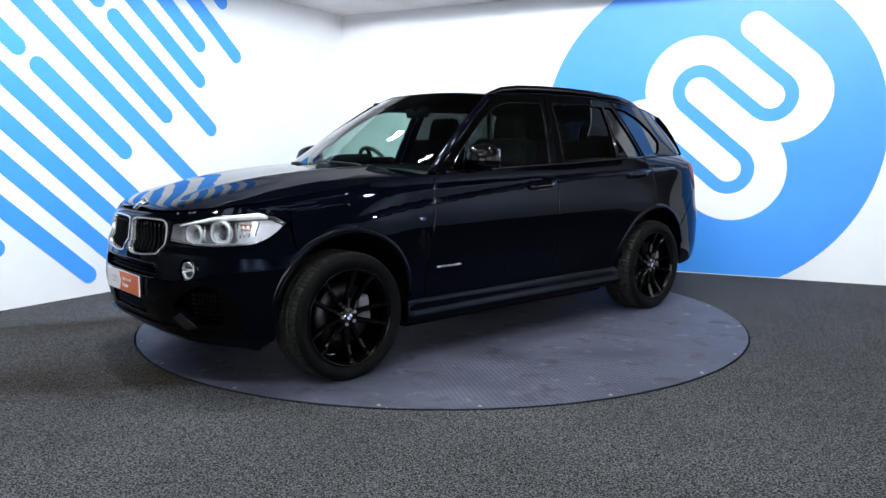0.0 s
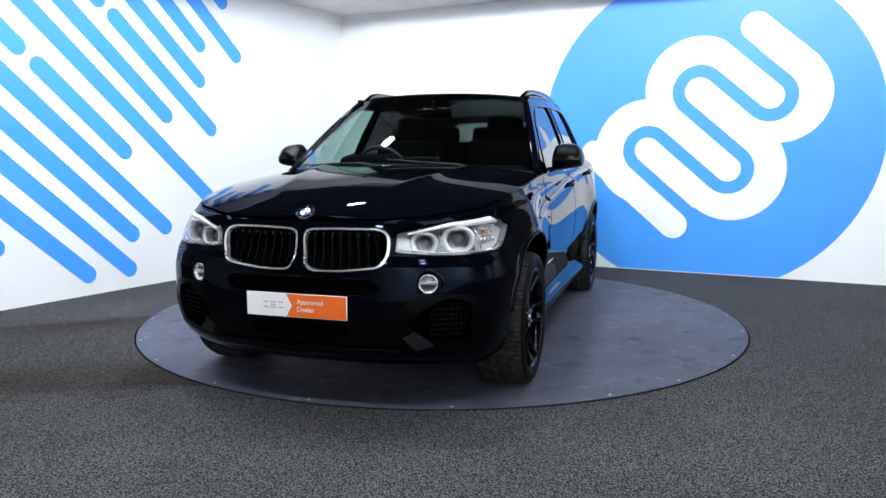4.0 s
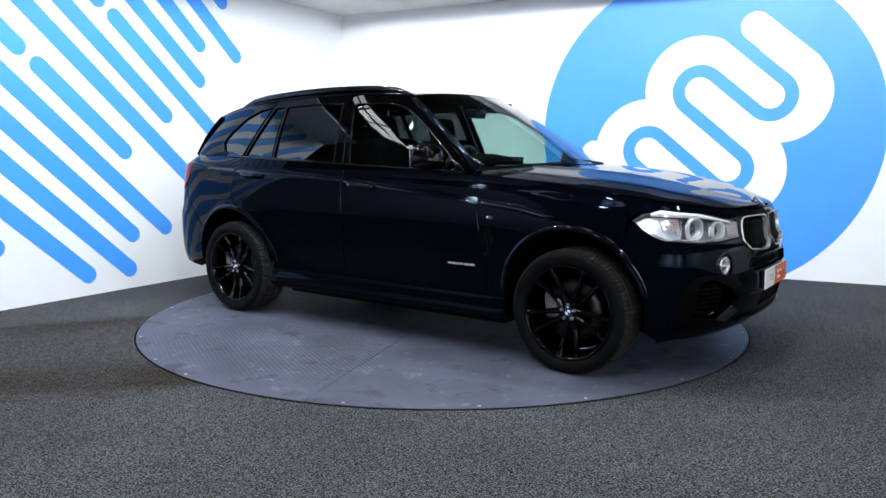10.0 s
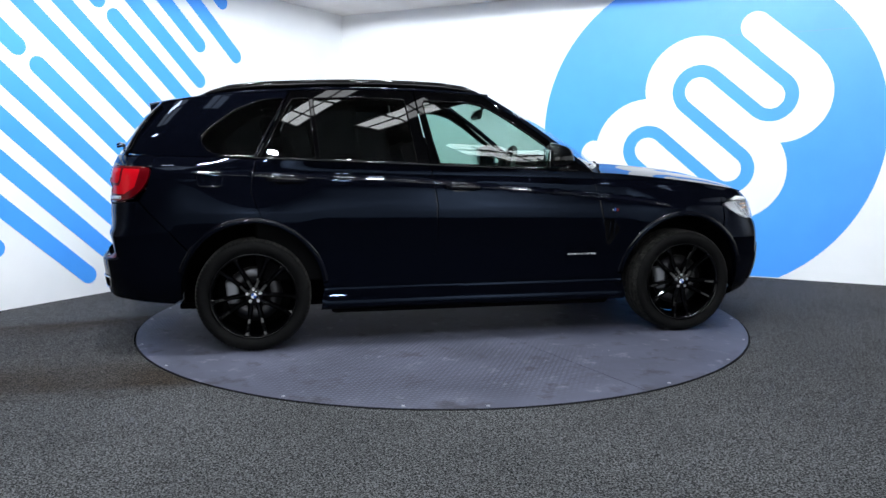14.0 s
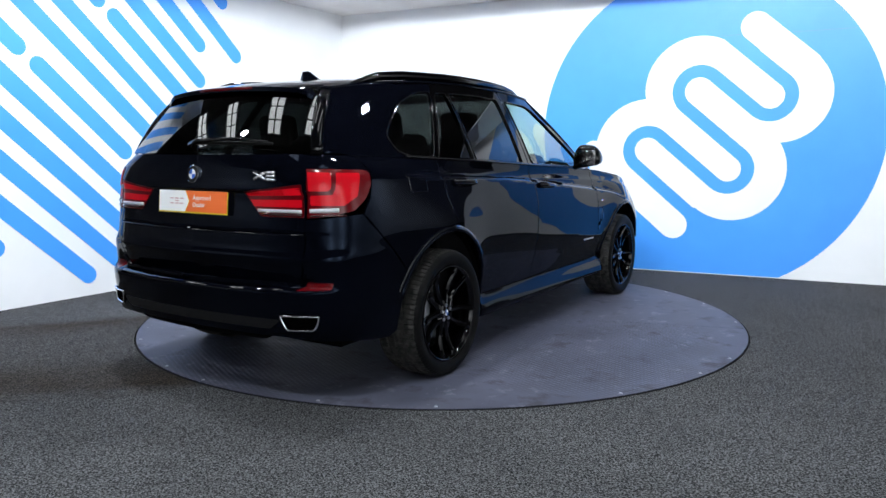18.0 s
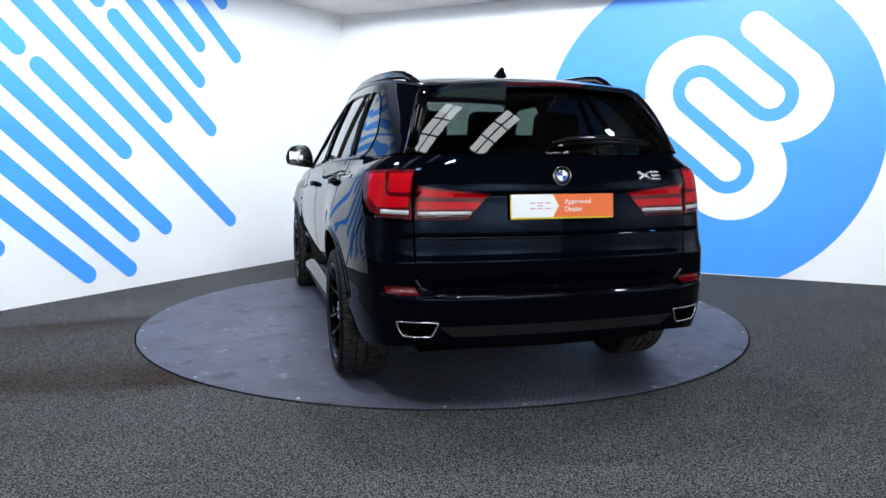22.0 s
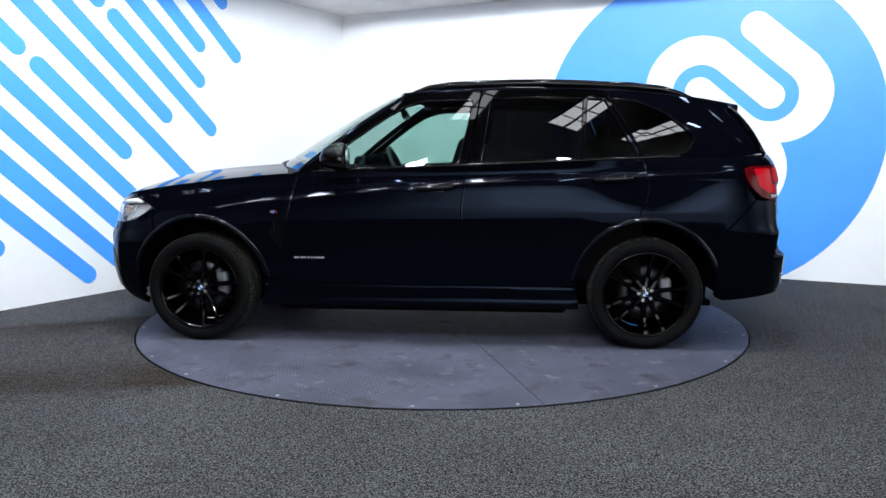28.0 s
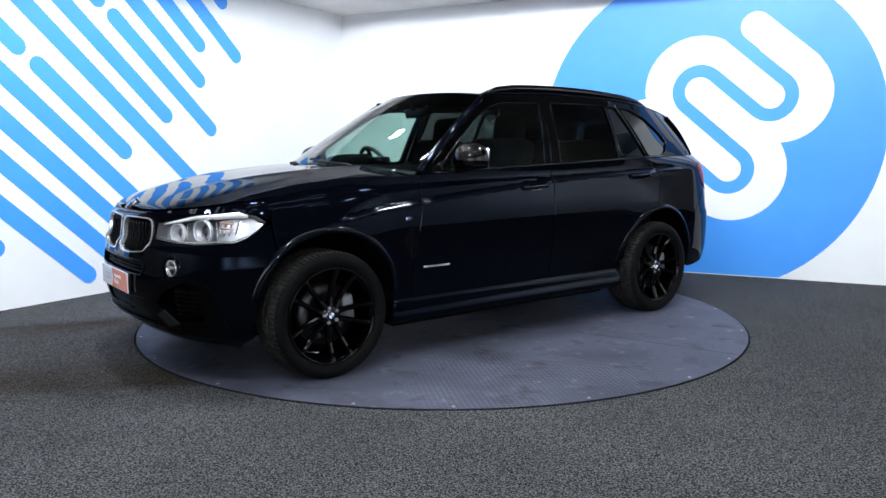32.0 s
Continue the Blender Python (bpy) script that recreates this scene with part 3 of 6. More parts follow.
inner = [CORNER + ALONG_R * 6.26 + IN_R * 0.72, CORNER + (IN_L + IN_R) * 0.69, CORNER + ALONG_L * 5.00 + IN_L * 0.72]
v = [p + UP * CEIL_Z for p in ce + inner] + [p + UP * (CEIL_Z + 0.012) for p in ce + inner]
f = [(0, 1, 4, 5), (1, 2, 3, 4), (6, 7, 10, 11), (7, 8, 9, 10)] + [(i, (i + 1) % 6, 6 + (i + 1) % 6, 6 + i) for i in range(6)]
me = mesh_data("ceiling", v, f, CEILING, False)
fix_normals(me)
tagged(new("ceiling", me), "flat off-white ceiling over the studio corner", "ceiling", kind="structure")

# the hall round the studio: dark cladding and a roof with skylights
HX, HY0, HY1, HZ = 15.0, -17.0, 11.0, 7.0
for nm, a, b in (("wall_hall_south", (-HX, HY0), (HX, HY0)), ("wall_hall_east", (HX, HY0), (HX, HY1)),
                 ("wall_hall_north", (HX, HY1), (-HX, HY1)), ("wall_hall_west", (-HX, HY1), (-HX, HY0))):
    d = (Vector((*b, 0)) - Vector((*a, 0))).normalized()
    o = Vector((d.y, -d.x, 0)) * 0.2
    v = [Vector((*a, FLOOR_Z)), Vector((*b, FLOOR_Z)), Vector((*b, HZ)), Vector((*a, HZ))]
    v += [p + o for p in v]
    me = mesh_data(nm, v, [(0, 1, 2, 3), (7, 6, 5, 4), (0, 4, 5, 1), (1, 5, 6, 2), (2, 6, 7, 3), (3, 7, 4, 0)], HALL, False)
    fix_normals(me)
    tagged(new(nm, me), "grey steel-clad hall wall", "wall", kind="structure")
me = mesh_data("roof", [(-HX, HY0, HZ), (HX, HY0, HZ), (HX, HY1, HZ), (-HX, HY1, HZ), (-HX, HY0, HZ + 0.2), (HX, HY0, HZ + 0.2), (HX, HY1, HZ + 0.2), (-HX, HY1, HZ + 0.2)],
               [(0, 1, 2, 3), (7, 6, 5, 4), (0, 4, 5, 1), (1, 5, 6, 2), (2, 6, 7, 3), (3, 7, 4, 0)], HALL_ROOF, False)
fix_normals(me)
tagged(new("hall_roof", me), "grey hall roof", "roof", kind="structure")
BAR = material("glazing_bar", (0.03, 0.03, 0.03), 0.5)
pane = mesh_data("pane", [(-0.155, -0.33, 0), (0.155, -0.33, 0), (0.155, 0.33, 0), (-0.155, 0.33, 0)], [(3, 2, 1, 0)], SKYLIGHT, False)
frame_bm = bmesh.new()
for bx in (-0.17, 0.17):
    bmesh.ops.create_cube(frame_bm, size=1, matrix=Matrix.Translation((bx, 0, 0)) @ Matrix.Diagonal((0.03, 0.72, 0.08, 1)))
for by in (-0.345, 0.345):
    bmesh.ops.create_cube(frame_bm, size=1, matrix=Matrix.Translation((0, by, 0)) @ Matrix.Diagonal((0.31, 0.03, 0.07, 1)))
frame_me = bpy.data.meshes.new("glazing_frame")
frame_bm.to_mesh(frame_me)
frame_bm.free()
frame_me.materials.append(BAR)
for sx, sy in ((-8.60, 0.42), (-6.80, -0.72), (-4.45, -2.05), (-2.75, -2.72), (-0.55, -3.95), (1.60, -4.40), (3.85, -5.30)):
    sky = tagged(new("skylight"), "roof window with dark glazing bars", "skylight", "skylights in the hall roof")
    sky.matrix_basis = pose(sx, sy, HZ - 0.06, 0, 0, -30.9)
    for i in (-0.5, 0.5):
        for j in range(3):
            m = Matrix.Translation((i * 0.36, (j - 1.0) * 0.72, 0))
            part("pane", pane, sky, at=m)
            part("glazing_frame", frame_me, sky, at=m)

# ---------- turntable ----------
table = tagged(new("turntable"), "round grey-blue painted steel turntable, scuffed", "turntable")
# two half plates with a thin seam between them
for k, half in enumerate((1, -1)):
    seam = 0.0022
    a0 = math.asin(seam / TABLE_R)
    out = [(TABLE_R * math.cos(a), half * TABLE_R * math.sin(a)) for a in np.linspace(a0, math.pi - a0, 90)]
    V, F, rings = sheet([out], 0.25)
    vv = [(x, y, 0.0) for x, y in V]
    ff = F.tolist()
    r = rings[0]
    base, m = len(vv), len(r)
    vv += [(V[i][0], V[i][1], 0.0) for i in r] + [(V[i][0], V[i][1], -0.012) for i in r]
    ff += [(base + i, base + (i + 1) % m, base + m + (i + 1) % m, base + m + i) for i in range(m)]
    me = mesh_data("deck_plate", vv, ff, DECK, False)
    fix_normals(me)
    part("deck_plate", me, table, at=pose(0, 0, 0, 0, 0, SEAM_TURN))
part("edge_ring", lathe("edge_ring", [(TABLE_R + 0.004, -0.002), (TABLE_R + 0.004, -0.03), (TABLE_R - 0.3, -0.03), (TABLE_R - 0.3, -0.014)], RIM_DARK, 128, "z"), table, "dark steel edge")
bolt_bm = bmesh.new()
bmesh.ops.create_cone(bolt_bm, segments=10, radius1=0.011, radius2=0.008, depth=0.004, cap_ends=True)
bolt = bpy.data.meshes.new("bolt")
bolt_bm.to_mesh(bolt)
bolt_bm.free()
bolt.materials.append(BOLT)
random.seed(11)
for k in range(20):
    a = 2 * math.pi * (k + random.uniform(-0.3, 0.3)) / 20
    part("bolt", bolt, table, at=pose((TABLE_R - 0.03) * math.cos(a), (TABLE_R - 0.03) * math.sin(a), 0.0015))

# ---------- car: body surfaces, x forward, y to the left, z up, origin between the axles ----------
AXLE, ARCH_Z, ARCH_R = 1.467, 0.385, 0.432
WHEEL_R, HUB_Z = 0.358, 0.355
NOSE_L, TAIL_L, ARC = 0.86, 1.03, 1.4
car = tagged(new("car"), "blue-black large SUV with gloss black alloy wheels on the turntable", "car")

# upper flank, with the undercut doors and flared sill between the wheels, and the plainer flank past the axles
UPPER_Z = [0.56, 0.62, 0.70, 0.78, 0.86, 0.93, 1.00, 1.05, 1.085, 1.105, 1.125, 1.145, 1.165, 1.20]
UPPER_Y = [0.9545, 0.9580, 0.9610, 0.9625, 0.9608, 0.956, 0.9475, 0.9395, 0.932, 0.926, 0.915, 0.906, 0.901, 0.895]
MID_Y = [0.9345, 0.9465, 0.9560, 0.9610, 0.9608, 0.956, 0.9465, 0.9385, 0.931] + UPPER_Y[9:]
flank_mid = curve([0.18, 0.235, 0.252, 0.266, 0.290, 0.312, 0.335, 0.360, 0.385, 0.43, 0.48, 0.515, 0.535] + UPPER_Z,
                  [0.84, 0.890, 0.926, 0.939, 0.938, 0.932, 0.920, 0.908, 0.901, 0.905, 0.914, 0.9225, 0.9275] + MID_Y)
flank_end = curve([0.18, 0.24, 0.28, 0.33, 0.40, 0.47] + UPPER_Z, [0.80, 0.870, 0.905, 0.926, 0.942, 0.952] + UPPER_Y)


def flank(x, z):
    k = np.clip((np.abs(x) - 0.99) / 0.20, 0, 1)
    k = k * k * (3 - 2 * k)
    return flank_mid(z) * (1 - k) + flank_end(z) * k


top_line = curve([-2.6, -2.3, -1.7, -1.0, -0.4, 0.2, 0.62, 0.80, 0.95, 1.2, 1.47, 1.7, 1.9, 2.0, 2.1, 2.18, 2.3],
                 [1.245, 1.24, 1.225, 1.197, 1.172, 1.147, 1.128, 1.120, 1.112, 1.090, 1.060, 1.030, 1.000, 0.984, 0.966, 0.950, 0.925])
nose = curve([0.18, 0.24, 0.30, 0.36, 0.44, 0.52, 0.60, 0.66, 0.72, 0.742, 0.752, 0.764, 0.774, 0.80, 0.88, 0.93, 1.0],
             [2.05, 2.20, 2.275, 2.308, 2.332, 2.342, 2.336, 2.328, 2.322, 2.3195, 2.313, 2.303, 2.2995, 2.297, 2.284, 2.262, 2.18])
front_v = curve([0, 0.2, 0.4, 0.55, 0.7, 0.8, 0.9, 0.95, 1.0], [0, 0.28, 0.53, 0.70, 0.855, 0.935, 0.980, 0.992, 1.0])
front_d = curve([0, 0.2, 0.4, 0.55, 0.7, 0.8, 0.9, 0.95, 1.0], [0, 0.010, 0.055, 0.124, 0.212, 0.292, 0.45, 0.60, 0.86])
tail = curve([0.20, 0.28, 0.36, 0.44, 0.50, 0.55, 0.578, 0.590, 0.596, 0.601, 0.607, 0.614, 0.65, 0.70, 0.726, 0.740, 0.750, 0.760, 0.772, 0.79, 0.83, 0.858, 0.870, 0.90, 1.045, 1.054, 1.063, 1.072, 1.16, 1.245],
             [2.28, 2.40, 2.448, 2.464, 2.473, 2.479, 2.481, 2.478, 2.470, 2.452, 2.412, 2.390, 2.400, 2.416, 2.4255, 2.4290, 2.4280, 2.4235, 2.4175, 2.4135, 2.4105, 2.4085, 2.4110, 2.4100, 2.3965, 2.3970, 2.4070, 2.4090, 2.392, 2.368])
tail_soft = curve([0.20, 0.28, 0.36, 0.50, 0.58, 0.65, 0.71, 0.745, 0.765, 0.785, 0.81, 0.86, 1.05, 1.16, 1.245], [2.28, 2.40, 2.446, 2.468, 2.471, 2.469, 2.465, 2.462, 2.455, 2.440, 2.429, 2.419, 2.396, 2.386, 2.368])
rear_v = curve([0, 0.2, 0.4, 0.55, 0.7, 0.8, 0.9, 0.95, 1.0], [0, 0.30, 0.58, 0.74, 0.87, 0.933, 0.977, 0.990, 1.0])
rear_d = curve([0, 0.2, 0.4, 0.55, 0.7, 0.8, 0.9, 0.95, 1.0], [0, 0.012, 0.042, 0.082, 0.165, 0.275, 0.49, 0.70, 1.03])
_s = np.linspace(0, 1, 801)
_fv, _fd, _rv, _rd = front_v(_s), front_d(_s), rear_v(_s), rear_d(_s)


def lifted(z, top):
    """Heights scaled so that the shoulder line always comes at the same value."""
    return z + (1.2 - top) * np.clip((z - 0.62) / (top - 0.62), 0, 1.05)


def swell(x, z):
    return 0.030 * (np.exp(-(((x - AXLE) / 0.34) ** 2)) + np.exp(-(((x + AXLE) / 0.36) ** 2))) * np.clip((1.08 - z) / 0.2, 0, 1)


swage = curve([-2.1, -1.4, -0.94, -0.60, -0.26, 0.27, 0.72, 1.14, 1.42, 1.60], [1.150, 1.112, 1.094, 1.080, 1.058, 1.012, 0.972, 0.928, 0.880, 0.850])


def crease(x, z):
    """A small shelf that runs from the front wheel through the door handles to the tail lamp."""
    d, room = z - swage(x), top_line(x) - swage(x)
    k = np.clip((d + 0.014) / 0.034, 0, 1)
    deep = 0.023 * np.clip((1.50 - x) / 0.45, 0, 1) * np.clip((x + 2.05) / 0.5, 0, 1)
    return deep * k * k * (3 - 2 * k) * np.clip(1 - (d - 0.020) / np.maximum(room - 0.020, 0.02), 0, 1)


def shoulder(x, z):
    """The cabin draws in towards the tail and leaves a rounded shoulder over the rear wheels."""
    k = np.clip((-1.0 - x) / 1.0, 0, 1)
    return 0.095 * k * k * (3 - 2 * k) * np.clip((z - top_line(x) + 0.072) / 0.075, 0, 1.1) ** 1.4


def pinch(x, z):
    """The nose draws in towards the lamps."""
    return 1 - 0.062 * np.clip((z - 0.66) / 0.25, 0, 1) * np.clip((x - AXLE) / 0.38, 0, 1)


def side_y(x, z):
    """Half width of the lower body at x and z."""
    x, z = np.broadcast_arrays(np.asarray(x, float), np.asarray(z, float))
    w = flank(x, lifted(z, top_line(x))) + swell(x, z) - shoulder(x, z) - crease(x, z)
    f = np.clip((nose(z) - x) / (nose(z) - AXLE), 0, 1) * NOSE_L
    r = np.clip((tail_soft(z) + x) / (tail_soft(z) - AXLE), 0, 1) * TAIL_L
    v = np.where(x > AXLE, np.interp(np.interp(f, _fd, _s), _s, _fv), np.where(x < -AXLE, np.interp(np.interp(r, _rd, _s), _s, _rv), 1.0))
    return w * v * pinch(x, z)


def wrap_front(u, z):
    """Round the nose: u from -1.4 (axle, y < 0) over 0 (middle) to 1.4."""
    u, z = np.broadcast_arrays(np.atleast_1d(np.asarray(u, float)), np.asarray(z, float))
    s = np.clip(np.abs(u) / ARC, 0, 1)
    x = AXLE + (nose(z) - AXLE) * (1 - front_d(s) / NOSE_L)
    w = flank(x, lifted(z, top_line(x))) + swell(x, z)
    return np.stack([x, np.sign(u) * front_v(s) * w * pinch(x, z), z], 1)


def wrap_rear(u, z):
    u, z = np.broadcast_arrays(np.atleast_1d(np.asarray(u, float)), np.asarray(z, float))
    s = np.clip(np.abs(u) / ARC, 0, 1)
    k = np.clip((0.78 - s) / 0.28, 0, 1)
    back = tail_soft(z) + (tail(z) - tail_soft(z)) * k * k * (3 - 2 * k)
    x = -AXLE - (back - AXLE) * (1 - rear_d(s) / TAIL_L)
    w = flank(x, lifted(z, top_line(x))) + swell(x, z) - shoulder(x, z)
    return np.stack([x, np.sign(u) * rear_v(s) * w, z], 1)


def fu(y, z=0.75):
    """Wrap coordinate of a place on the nose seen from the front."""
    y0 = wrap_front(_s * ARC, np.full(801, z))[:, 1]
    return math.copysign(float(np.interp(abs(y), y0, _s)) * ARC, y)


def fx(x, z=0.75):
    xs = wrap_front(_s * ARC, np.full(801, z))[:, 0]
    return float(np.interp(-x, -xs, _s)) * ARC


def ru(y, z=0.9):
    y0 = wrap_rear(_s * ARC, np.full(801, z))[:, 1]
    return math.copysign(float(np.interp(abs(y), y0, _s)) * ARC, y)


def rx(x, z=0.9):
    xs = wrap_rear(_s * ARC, np.full(801, z))[:, 0]
    return float(np.interp(x, xs, _s)) * ARC


def flank_fn(u, v):
    return np.stack([u, side_y(u, v), v], 1)


# roof, hood and greenhouse
ridge = curve([-2.25, -2.15, -1.9, -1.5, -1.0, -0.5, 0.0, 0.25, 0.5], [1.560, 1.590, 1.637, 1.686, 1.712, 1.715, 1.695, 1.672, 1.62])
roof_y = curve([-2.3, -2.1, -1.9, -1.5, -1.0, -0.5, 0.0, 0.3, 0.9], [0.46, 0.535, 0.585, 0.645, 0.672, 0.680, 0.660, 0.635, 0.60])


def roof_z(x):
    return ridge(np.minimum(x, 0.22)) - 0.045


def green_fn(u, v):
    """Side of the cabin above the belt line."""
    zb, zt = top_line(u), roof_z(u)
    t = np.clip((v - zb) / (zt - zb), -0.1, 1.1)
    yb = side_y(u, zb)
    bow = 0.010 * np.sin(np.pi * np.clip((-1.45 - u) / 0.80, 0, 1))
    return np.stack([u, yb + (roof_y(u) - yb) * t + 0.014 * 4 * t * (1 - t) + bow * np.clip(t * 3, 0, 1), v], 1)


def roof_fn(u, v):
    e = roof_y(u)
    b = np.clip(np.abs(v) / e, 0, 1.2)
    return np.stack([u, v, roof_z(u) + 0.045 * (1 - b**2.4)], 1)


hood_mid = curve([0.7, 0.9, 1.2, 1.6, 1.9, 2.1, 2.2, 2.3], [1.195, 1.188, 1.166, 1.122, 1.068, 1.012, 0.976, 0.934])


def hood_fn(u, v):
    e = np.maximum(side_y(u, top_line(u)), 0.02)
    b = np.clip(np.abs(v) / e, 0, 1.1)
    dome = 0.013 * np.exp(-np.sqrt((np.abs(v) - 0.48 + 0.235 * (u - 1.15)) ** 2 + 0.0001) / 0.085) * np.clip((2.15 - u) / 0.5, 0, 1)
    return np.stack([u, v, top_line(u) + (hood_mid(u) - top_line(u)) * (1 - b**2.6) + dome], 1)


SCREEN_BASE, SCREEN_TOP = ((1.09, 0, 1.178), (0.80, 0.845, 1.130)), ((0.235, 0, 1.672), (0.10, 0.625, 1.635))
REAR_BASE, REAR_TOP = ((-2.375, 0, 1.245), (-2.26, 0.68, 1.245)), ((-2.13, 0, 1.592), (-2.02, 0.575, 1.580))


def pane_fn(base, top, bow):
    (cb, eb), (ct, et) = base, top

    def fn(u, v):
        out = []
        for k in range(3):
            c, e = cb[k] + (ct[k] - cb[k]) * v, eb[k] + (et[k] - eb[k]) * v
            out.append(e * u if k == 1 else c + (e - c) * np.abs(u) ** 2.2)
        out[2] = out[2] + bow * 4 * v * (1 - v)
        return np.stack(out, 1)
    return fn


screen_fn, rear_fn = pane_fn(SCREEN_BASE, SCREEN_TOP, 0.022), pane_fn(REAR_BASE, REAR_TOP, 0.02)


def arch(cx, a0, a1, n=22, r=ARCH_R):
    return [(cx + r * math.cos(radians(a)), ARCH_Z + r * math.sin(radians(a))) for a in np.linspace(a0, a1, n)]


def line_top(x0, x1, n, fn=top_line):
    return [(float(x), float(fn(x))) for x in np.linspace(x0, x1, n)]


B_LINE = [(-0.315, 1.168), (-0.282, 0.92), (-0.285, 0.50), (-0.300, 0.385)]
A_LINE = [(0.800, 1.120), (0.835, 0.99), (0.885, 0.72), (0.905, 0.56), (0.885, 0.385)]
D_LINE = [(-1.430, 1.213), (-1.450, 1.12), (-1.462, 1.02), (-1.430, 0.92), (-1.385, 0.808)]

for flip in (False, True):
    # front wing
    wing = A_LINE[::-1][1:] + line_top(0.86, 1.775, 18) + [(1.780, 0.93), (1.785, 0.895), (1.785, 0.80)]
    wing = [(0.885, 0.385)] + wing + arch(AXLE, 47, 172)[:] + [(AXLE - ARCH_R - 0.005, 0.36), (0.96, 0.36)]
    front_wing = panel("front_wing", [wing], flank_fn, PAINT, car, step=0.015, flip=flip)
    # doors
    fd = line_top(0.80, -0.315, 16)[1:-1]
    door_f = A_LINE[::-1] + fd + B_LINE
    front_door = panel("front_door", [door_f], flank_fn, PAINT, car, step=0.013, flip=flip)
    rd = line_top(-0.315, -1.43, 16)[1:-1]
    door_r = B_LINE[::-1] + rd + D_LINE + arch(-AXLE, 78.9, 4, 16)[1:] + [(-1.02, 0.385)]
    rear_door = panel("rear_door", [door_r], flank_fn, PAINT, car, step=0.013, flip=flip)
    # rear quarter
    q = D_LINE[::-1] + line_top(-1.43, -2.06, 8)[1:] + [(-2.055, 1.15), (-2.09, 1.03), (-2.135, 0.958), (-2.05, 0.86), (-1.95, 0.76), (-1.84, 0.64)]
    q = q + arch(-AXLE, 145, 79, 14)[1:-1]
    quarter = panel("rear_quarter", [q], flank_fn, PAINT, car, step=0.016, flip=flip)
    # beads of glossier body paint added along the crease and door edges for lamp glints
    for owner, x0, x1 in ((front_wing, 1.34, 0.850), (front_door, 0.822, -0.287), (rear_door, -0.308, -1.442), (quarter, -1.472, -1.80)):
        pts = [(x, (-1 if flip else 1) * float(side_y(x, swage(x))), float(swage(x))) for x in np.linspace(x0, x1, 26)]
        part("crease_edge", tube("crease_edge", pts, 0.012, 0.0026, GLINT_PAINT, 28, up=(0, -0.72 if flip else 0.72, 0.70)), owner)
    for owner, line, dx in ((front_door, A_LINE[:3], -0.006), (rear_door, B_LINE[:3], -0.006), (quarter, D_LINE[:4], -0.006)):
        uz = [(xa + (xb - xa) * k / 8 + dx, za + (zb - za) * k / 8) for (xa, za), (xb, zb) in zip(line[:-1], line[1:]) for k in range(8)]
        pts = [(x, (-1 if flip else 1) * (float(side_y(x, z)) - 0.0018), z) for x, z in uz[1:]]
        part("edge_glint_bead", tube("edge_glint_bead", pts, 0.0035, 0.0035, GLINT_PAINT, 12, up=(1, 0, 0)), owner)
    # side skirt
    skirt = [(1.03, 0.36), (0.96, 0.36), (0.9, 0.385), (-0.3, 0.385), (-1.02, 0.385), (-1.034, 0.36), (-1.05, 0.235), (-0.3, 0.232), (0.5, 0.232), (1.06, 0.235)]
    panel("side_skirt", [skirt], flank_fn, PAINT, car, "flared blue-black side skirt", step=0.022, flip=flip)

    # cabin side: frames with glass
    gf = rounded([(-0.262, 1.178), (-0.352, 1.600), (-0.02, 1.592), (0.10, 1.560), (0.235, 1.482), (0.39, 1.372), (0.56, 1.245), (0.655, 1.150), (0.60, 1.143)], 0.03, 4)
    frame_f = [(-0.315, 1.172), (-0.400, 1.652)] + line_top(-0.38, 0.08, 8, roof_z) + [(0.11, 1.628), (0.80, 1.124)] + line_top(0.78, -0.30, 14)
    panel("door_frame", [frame_f, gf], green_fn, GLOSS_BLACK, front_door, "gloss black window frame", flip=flip)
    panel("door_glass", [gf], green_fn, GLASS, front_door, "clear greenish side window", thick=0.004, gap=-0.004, sink=0.008, flip=flip)
    gr = rounded([(-0.405, 1.187), (-0.470, 1.606), (-0.78, 1.614), (-1.070, 1.606), (-1.035, 1.212)], 0.02, 3)
    gq = rounded([(-1.062, 1.213), (-1.095, 1.606), (-1.206, 1.602), (-1.408, 1.223)], 0.015, 3)
    frame_r = [(-0.322, 1.174), (-0.407, 1.652)] + line_top(-0.45, -1.20, 10, roof_z) + [(-1.215, 1.648), (-1.43, 1.217)] + line_top(-1.40, -0.34, 12)
    panel("door_frame", [frame_r, gr, gq], green_fn, GLOSS_BLACK, rear_door, "gloss black window frame", flip=flip)
    panel("door_glass", [gr], green_fn, PRIVACY, rear_door, "dark privacy glass", thick=0.004, gap=-0.004, sink=0.008, flip=flip)
    panel("quarter_light", [gq], green_fn, PRIVACY, rear_door, "dark privacy glass", thick=0.004, gap=-0.004, sink=0.008, flip=flip)
    gd = rounded([(-1.447, 1.230), (-1.247, 1.607), (-1.40, 1.592), (-1.56, 1.530), (-1.70, 1.428), (-1.778, 1.345), (-1.730, 1.262), (-1.65, 1.236)], 0.03, 4)
    pill = [(-1.438, 1.219), (-1.222, 1.647)] + line_top(-1.25, -2.03, 12, roof_z) + [(-2.045, 1.560), (-2.245, 1.25), (-2.10, 1.241)] + line_top(-2.05, -1.46, 8)
    dp = panel("d_pillar", [pill, gd], green_fn, PAINT, car, step=0.025, flip=flip)
    for loop, owner in ((gf, front_door), (gr, rear_door), (gq, rear_door), (gd, dp)):
        ring_pts = dense(loop, 0.03)
        P0, N0 = surface_normals(green_fn, np.array(ring_pts), outward)
        pts = [Vector(q) * 1 for q in (P0 + N0 * 0.001) * ((1, -1, 1) if flip else (1, 1, 1))]
